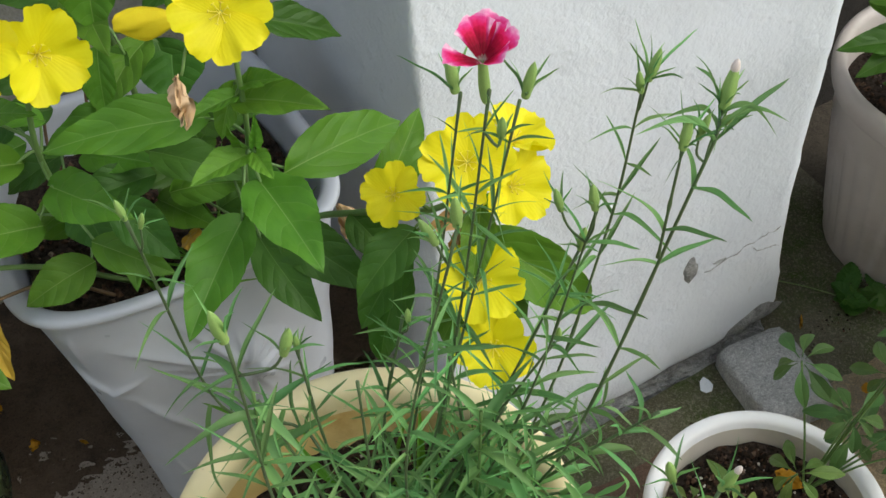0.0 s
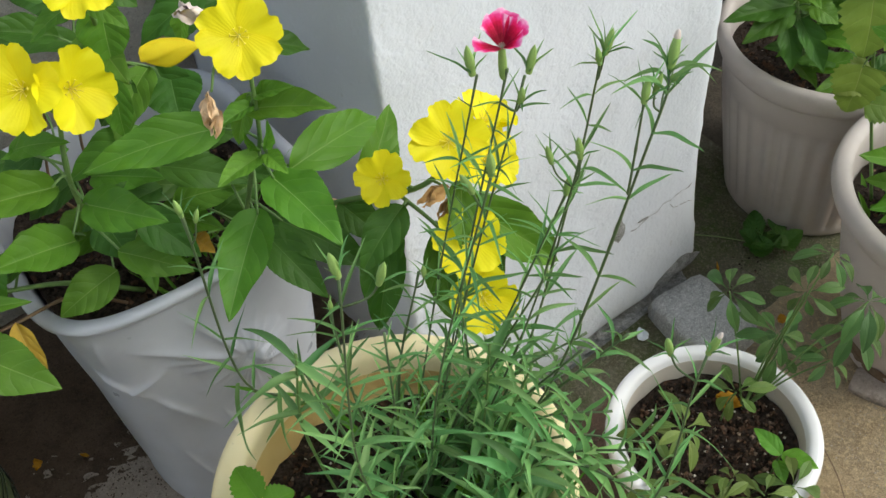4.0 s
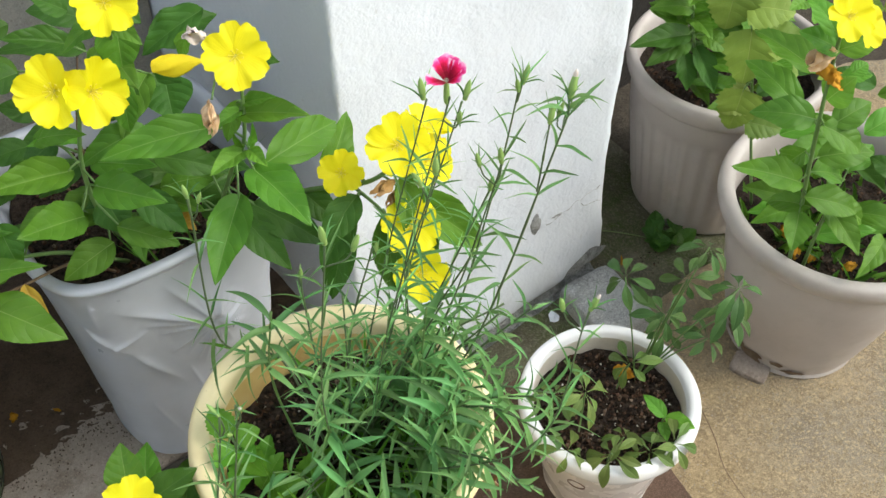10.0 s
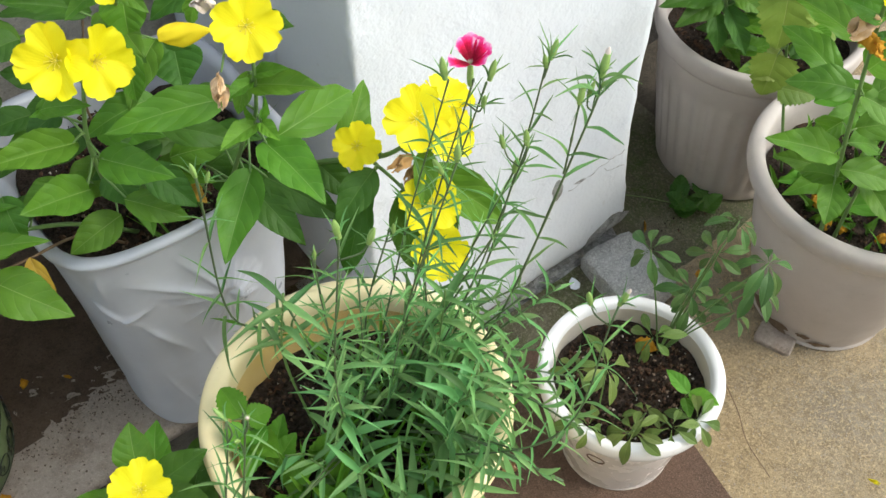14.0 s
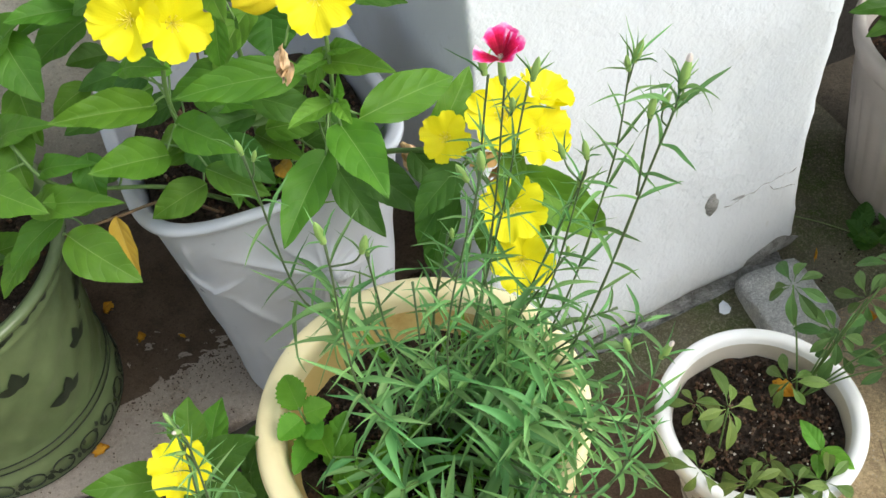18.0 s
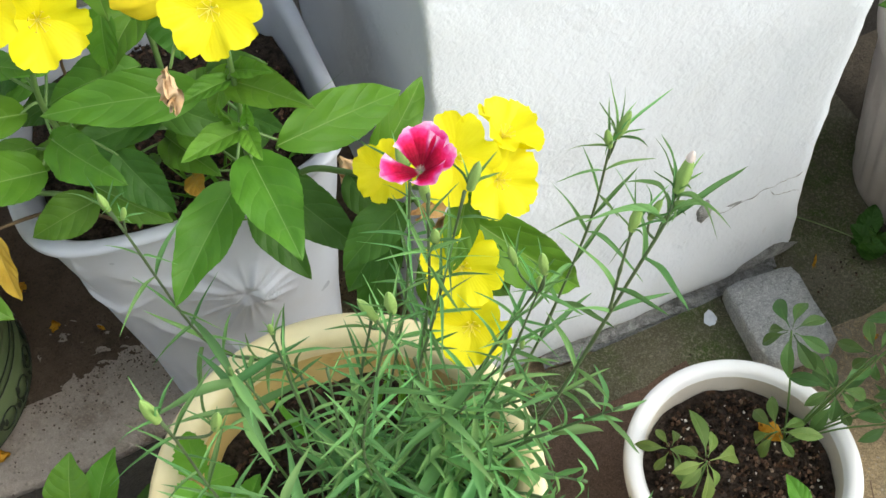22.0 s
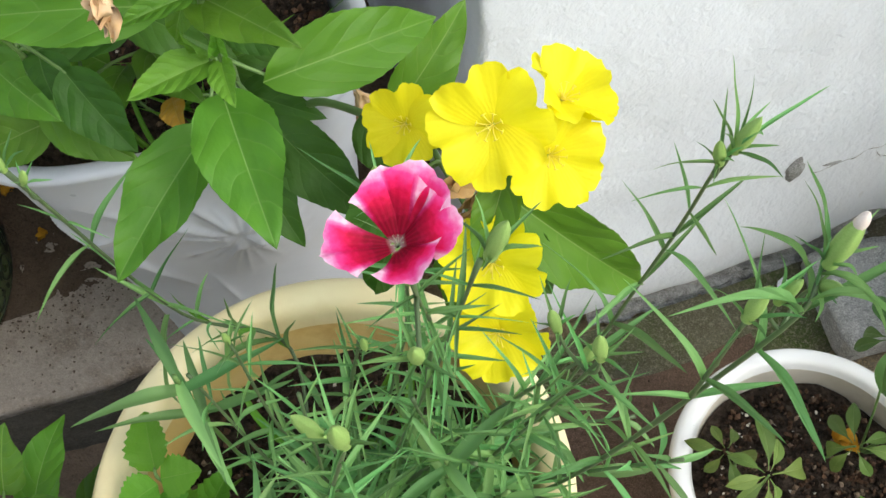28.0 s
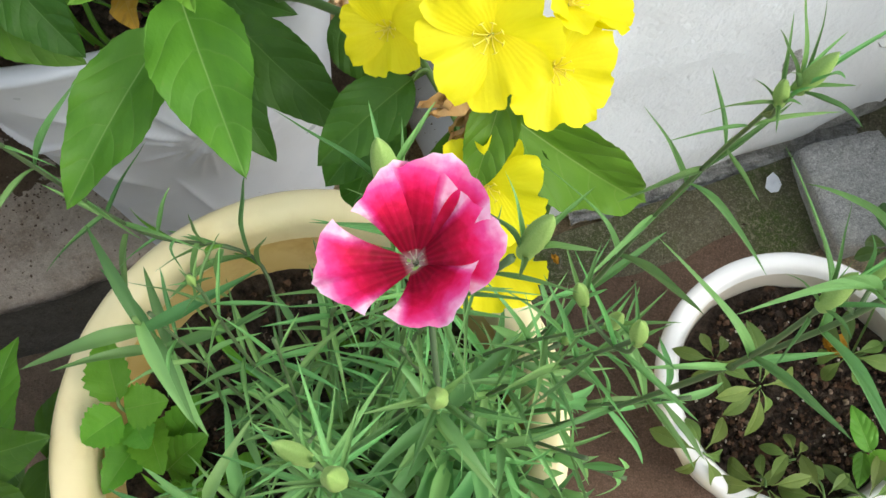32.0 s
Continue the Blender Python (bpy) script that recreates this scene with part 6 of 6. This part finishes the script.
UP = (0, -0.25, 1)
for foot, hub, reach, count in (((0.21, 0.50, 0.16), (0.212, 0.504, 0.252), 0.042, 8), ((0.235, 0.45, 0.16), (0.232, 0.432, 0.212), 0.036, 8), ((0.28, 0.46, 0.16), (0.281, 0.432, 0.208), 0.033, 6),
                                ((0.20, 0.45, 0.16), (0.180, 0.452, 0.205), 0.034, 6), ((0.28, 0.56, 0.16), (0.286, 0.548, 0.236), 0.034, 7), ((0.25, 0.46, 0.16), (0.258, 0.462, 0.198), 0.026, 6), ((0.31, 0.45, 0.16), (0.316, 0.436, 0.208), 0.031, 7), ((0.20, 0.53, 0.16), (0.182, 0.532, 0.212), 0.030, 6)):
    palmate(umbrella, foot, hub, UP, reach * 1.22, count, UMBRELLA_PALE)
for hub, facing, reach, count in (((0.277, 0.592, 0.366), (-0.1, -0.6, 1), 0.040, 8), ((0.346, 0.561, 0.383), (-0.1, -0.5, 1), 0.034, 7), ((0.361, 0.556, 0.446), (0.1, -0.4, 1), 0.036, 7), ((0.412, 0.548, 0.367), (0.5, -0.4, 1), 0.046, 8), ((0.392, 0.552, 0.262), (0.5, -0.5, 0.9), 0.042, 7),
                                  ((0.326, 0.560, 0.318), (0.1, -0.6, 1), 0.042, 8), ((0.418, 0.560, 0.305), (0.5, -0.4, 1), 0.042, 7), ((0.342, 0.575, 0.262), (0.1, -0.7, 0.8), 0.038, 7)):
    palmate(umbrella, (0.31, 0.57, 0.16), hub, facing, reach, count)
seedling = thing("seedling", (0.315, 0.482, 0.16), "small seedling with glossy oval leaves", "plant")
stem(seedling, [(0.315, 0.482, 0.16), (0.316, 0.48, 0.19), (0.318, 0.478, 0.205)], 0.0014, 0.001)
for b, t, w in (((0.318, 0.478, 0.203), (0.298, 0.512, 0.215), 0.022), ((0.318, 0.478, 0.203), (0.350, 0.452, 0.208), 0.024), ((0.316, 0.48, 0.19), (0.312, 0.448, 0.196), 0.018)):
    leaf(seedling, b, t, w, FRESH_LEAF, "lance", (0, -0.3, 0.95))

# ---- plants of the beige planters ----
near_primrose = thing("primrose_plant", (0.56, 0.66, 0.22), "primrose with pointed green leaves in the beige planter", "plant", "primroses")
P = near_primrose
stem(P, [(0.555, 0.665, 0.222), (0.525, 0.635, 0.36), (0.492, 0.605, 0.50), (0.476, 0.595, 0.60), (0.465, 0.59, 0.70), (0.455, 0.575, 0.75)], 0.0034, 0.002)
stem(P, [(0.58, 0.67, 0.222), (0.56, 0.64, 0.33), (0.545, 0.615, 0.43)], 0.003, 0.002)
leaf(P, (0.478, 0.620, 0.641), (0.427, 0.700, 0.657), 0.037)
leaf(P, (0.465, 0.620, 0.590), (0.421, 0.690, 0.620), 0.041)
leaf(P, (0.475, 0.600, 0.593), (0.406, 0.620, 0.604), 0.042)
leaf(P, (0.484, 0.600, 0.490), (0.388, 0.585, 0.552), 0.042)
leaf(P, (0.495, 0.600, 0.437), (0.474, 0.560, 0.412), 0.038)
leaf(P, (0.494, 0.600, 0.464), (0.575, 0.585, 0.440), 0.040)
leaf(P, (0.518, 0.610, 0.430), (0.482, 0.660, 0.400), 0.034)
leaf(P, (0.478, 0.590, 0.593), (0.530, 0.570, 0.560), 0.040)
leaf(P, (0.491, 0.590, 0.591), (0.540, 0.600, 0.612), 0.036)
leaf(P, (0.474, 0.590, 0.630), (0.492, 0.580, 0.667), 0.040, FRESH_LEAF)
leaf(P, (0.504, 0.620, 0.486), (0.591, 0.660, 0.428), 0.038)
leaf(P, (0.491, 0.620, 0.525), (0.485, 0.660, 0.452), 0.036)
leaf(P, (0.50, 0.610, 0.52), (0.570, 0.60, 0.53), 0.040)
leaf(P, (0.545, 0.62, 0.42), (0.60, 0.60, 0.40), 0.040)
leaf(P, (0.545, 0.62, 0.42), (0.565, 0.55, 0.40), 0.038)
leaf(P, (0.47, 0.59, 0.70), (0.425, 0.60, 0.725), 0.034, FRESH_LEAF)
leaf(P, (0.468, 0.59, 0.70), (0.51, 0.585, 0.715), 0.034, FRESH_LEAF)
leaf(P, (0.46, 0.585, 0.72), (0.44, 0.63, 0.75), 0.03, FRESH_LEAF)
primrose_flower(P, (0.446, 0.560, 0.768), (0.1, -0.7, 0.7), 0.026, 0.3, 15)
primrose_flower(P, (0.476, 0.572, 0.742), (0.4, -0.6, 0.7), 0.024, 0.6, 18)
crumpled(P, (0.466, 0.588, 0.700), (-0.9, -0.1, -0.2), 0.036, 0.018, WILTED, seed=33)
crumpled(P, (0.452, 0.586, 0.692), (0.4, -0.1, -0.9), 0.034, 0.014, WILTED_ORANGE, seed=35)
crumpled(P, (0.462, 0.584, 0.676), (0.5, -0.1, -0.6), 0.026, 0.013, WILTED_ORANGE, seed=37)
weeds = thing("weeds", (0.58, 0.66, 0.22), "low weeds on the soil of the beige planter", "plant")
for k in range(150):
    a, q = grass.random() * 6.3, 0.14 * math.sqrt(grass.random())
    x, y = 0.664 + q * math.cos(a), 0.741 + q * math.sin(a)
    leaf(weeds, (x, y, 0.222), (x + grass.uniform(-0.03, 0.03), y + grass.uniform(-0.04, 0.02), 0.235 + grass.uniform(0.0, 0.05)), grass.uniform(0.005, 0.016), (PRIMROSE_LEAF, DARK_LEAF, FRESH_LEAF)[k % 3], ("lance", "ovate", "narrow")[k % 3])

heart_plant = thing("heart_leaved_plant", (0.53, 0.83, 0.22), "plant with pale serrated heart-shaped leaves", "plant")
P = heart_plant
stem(P, [(0.555, 0.80, 0.222), (0.52, 0.81, 0.40), (0.485, 0.805, 0.56), (0.46, 0.82, 0.63)], 0.0024, 0.0015)
leaf(P, (0.480, 0.800, 0.572), (0.473, 0.770, 0.502), 0.070, HEART_LEAF, "heart", (-0.1, -0.85, 0.5))
leaf(P, (0.455, 0.820, 0.625), (0.445, 0.800, 0.572), 0.066, HEART_LEAF, "heart", (-0.1, -0.8, 0.5))
leaf(P, (0.490, 0.800, 0.470), (0.474, 0.780, 0.415), 0.060, HEART_LEAF, "heart", (-0.2, -0.8, 0.5))
leaf(P, (0.47, 0.81, 0.60), (0.53, 0.79, 0.60), 0.060, HEART_LEAF, "heart", (0.1, -0.6, 0.8))
leaf(P, (0.46, 0.82, 0.63), (0.49, 0.80, 0.665), 0.055, HEART_LEAF, "heart", (0.1, -0.7, 0.7))
for z, s in ((0.50, 1), (0.45, -1), (0.40, 1), (0.55, 1)):
    leaf(P, (0.51, 0.81, z), (0.51 + 0.05 * s, 0.79, z - 0.005), 0.045, HEART_LEAF, "heart", (0.1, -0.6, 0.8))

ribbed_primrose = thing("primrose_plant", (0.56, 1.05, 0.25), "dark leafy primrose in the fluted planter", "plant", "primroses")
P = ribbed_primrose
stem(P, [(0.545, 1.03, 0.252), (0.52, 1.0, 0.34), (0.492, 0.985, 0.42), (0.482, 1.0, 0.50)], 0.003, 0.002)
stem(P, [(0.60, 1.05, 0.252), (0.60, 1.02, 0.36), (0.59, 1.0, 0.45)], 0.003, 0.002)
leaf(P, (0.485, 0.980, 0.427), (0.385, 0.950, 0.448), 0.039, DARK_LEAF)
leaf(P, (0.484, 0.980, 0.417), (0.407, 0.940, 0.415), 0.039, DARK_LEAF)
leaf(P, (0.495, 0.980, 0.405), (0.518, 0.930, 0.350), 0.035, DARK_LEAF)
leaf(P, (0.484, 1.000, 0.433), (0.468, 1.020, 0.490), 0.039)
leaf(P, (0.487, 1.000, 0.422), (0.423, 1.000, 0.466), 0.039)
leaf(P, (0.505, 0.980, 0.424), (0.535, 0.950, 0.411), 0.035)
leaf(P, (0.479, 0.980, 0.397), (0.479, 0.940, 0.353), 0.034, DARK_LEAF)
leaf(P, (0.500, 1.000, 0.441), (0.528, 1.000, 0.476), 0.040)
leaf(P, (0.479, 1.020, 0.450), (0.413, 1.020, 0.493), 0.035)
for k in range(14):
    a = k * 2.4
    q = Vector((0.595, 1.01, 0.36 + 0.008 * k))
    leaf(P, q, q + Vector((math.cos(a) * 0.075, math.sin(a) * 0.06, 0.02)), 0.036)
for k in range(16):
    a = k * 2.4
    q = Vector((0.485, 0.99, 0.43 + 0.009 * k))
    leaf(P, q, q + Vector((math.cos(a) * 0.07, math.sin(a) * 0.06, 0.02)), 0.034)

for k in range(26):
    a = k * 2.4
    q = Vector((0.57 + 0.055 * math.cos(k * 1.9), 1.01 + 0.05 * math.sin(k * 1.3), 0.275 + 0.006 * k))
    leaf(P, q, q + Vector((math.cos(a) * 0.07, math.sin(a) * 0.05 - 0.02, 0.012)), 0.028, DARK_LEAF if k % 2 else PRIMROSE_LEAF)
P = near_primrose
for k in range(22):
    a = k * 2.4 + 0.6
    q = Vector((0.60 + 0.07 * math.cos(k * 1.7), 0.69 + 0.06 * math.sin(k * 1.1), 0.27 + 0.012 * k))
    leaf(P, q, q + Vector((math.cos(a) * 0.085, math.sin(a) * 0.06 - 0.02, 0.015)), 0.034, (PRIMROSE_LEAF, FRESH_LEAF, PRIMROSE_LEAF, DARK_LEAF)[k % 4])

for k in range(18):
    a = k * 2.4
    q = Vector((0.515 + 0.045 * math.cos(k * 1.9), 0.70 + 0.04 * math.sin(k * 1.3), 0.56 + 0.010 * k))
    leaf(P, q, q + Vector((math.cos(a) * 0.032, math.sin(a) * 0.02 - 0.012, 0.010)), 0.021, (FRESH_LEAF, HEART_LEAF, FRESH_LEAF)[k % 3], "ovate")
for x, y, z in ((0.570, 0.680, 0.240), (0.575, 0.72, 0.240), (0.63, 0.65, 0.240), (0.600, 0.68, 0.244)):
    crumpled(weeds, (x, y, z), (math.cos(x * 90), math.sin(x * 90), 0.3), 0.022, 0.011, WILTED_ORANGE, "dead_leaf", "yellow dead leaf on the soil", seed=x * 50)

# ---- primrose at the corner of the slab ----
corner_primrose = thing("primrose_plant", (-0.33, 0.31, 0.0), "low primrose with dark leaves and a yellow flower", "plant", "primroses")
P = corner_primrose
stem(P, [(-0.34, 0.32, 0.0), (-0.33, 0.31, 0.25), (-0.305, 0.305, 0.43), (-0.30, 0.295, 0.51)], 0.003, 0.0018)
stem(P, [(-0.33, 0.31, 0.25), (-0.29, 0.32, 0.38), (-0.265, 0.325, 0.44)], 0.0024, 0.0018)
leaf(P, (-0.314, 0.330, 0.474), (-0.317, 0.365, 0.508), 0.040)
leaf(P, (-0.325, 0.300, 0.476), (-0.389, 0.270, 0.510), 0.039)
leaf(P, (-0.295, 0.310, 0.483), (-0.244, 0.330, 0.500), 0.034, DARK_LEAF)
leaf(P, (-0.284, 0.295, 0.483), (-0.244, 0.285, 0.475), 0.034, DARK_LEAF)
leaf(P, (-0.300, 0.320, 0.45), (-0.30, 0.39, 0.47), 0.036)
leaf(P, (-0.300, 0.310, 0.44), (-0.37, 0.32, 0.46), 0.038)
leaf(P, (-0.270, 0.325, 0.43), (-0.255, 0.385, 0.44), 0.034, DARK_LEAF)
leaf(P, (-0.265, 0.325, 0.44), (-0.245, 0.265, 0.46), 0.036, DARK_LEAF)
leaf(P, (-0.31, 0.29, 0.42), (-0.29, 0.23, 0.43), 0.038, DARK_LEAF)
leaf(P, (-0.31, 0.31, 0.36), (-0.36, 0.37, 0.36), 0.04, DARK_LEAF)
leaf(P, (-0.29, 0.32, 0.36), (-0.27, 0.40, 0.34), 0.04, DARK_LEAF)
primrose_flower(P, (-0.300, 0.286, 0.522), (0.05, -0.35, 0.9), 0.0275, 0.4, 14)

# ---- leaves and weeds on the ground ----
for (x, y, z), s, mat in (((-0.529, 0.666, 0.160), 0.020, WILTED_ORANGE), ((-0.482, 0.666, 0.160), 0.020, WILTED_ORANGE), ((-0.59, 0.70, 0.160), 0.028, WILTED_ORANGE), ((-0.568, 0.609, 0.160), 0.018, WILTED), ((-0.534, 0.497, 0.160), 0.024, WILTED_ORANGE), ((-0.545, 0.515, 0.160), 0.02, WILTED_ORANGE),
                          ((0.426, 0.925, 0.004), 0.026, WILTED_ORANGE), ((0.61, 0.413, 0.0), 0.03, YELLOW_PETAL), ((0.055, 0.675, 0.005), 0.028, WILTED_ORANGE), ((0.474, 0.80, 0.002), 0.022, WILTED_ORANGE), ((0.296, 0.585, 0.175), 0.03, WILTED_ORANGE)):
    ob = crumpled(None, (x - s / 2, y, z + 0.003), (math.cos(x * 40), math.sin(x * 40), 0.05), s * (0.7 + 0.3 * math.sin(y * 90)), s * (0.35 + 0.2 * math.sin(x * 70)), mat, "fallen_petal", "", x * 7)
    tagged(ob, "shrivelled orange petal fallen to the ground" if mat != YELLOW_PETAL else "yellow petal fallen on the concrete", "petal", "fallen petals")
weed = thing("ground_weed", (0.50, 0.93, 0.0), "dark creeping weed on the ground by the planter", "plant")
for k in range(12):
    a = k * 2.4
    x, y = 0.47 + 0.016 * (k % 5), 0.93 + 0.012 * (k % 4)
    leaf(weed, (x, y, 0.008), (x + 0.035 * math.cos(a), y + 0.035 * math.sin(a), 0.02 + 0.004 * (k % 3)), 0.03, DARK_LEAF, "ovate", (0, -0.2, 1))
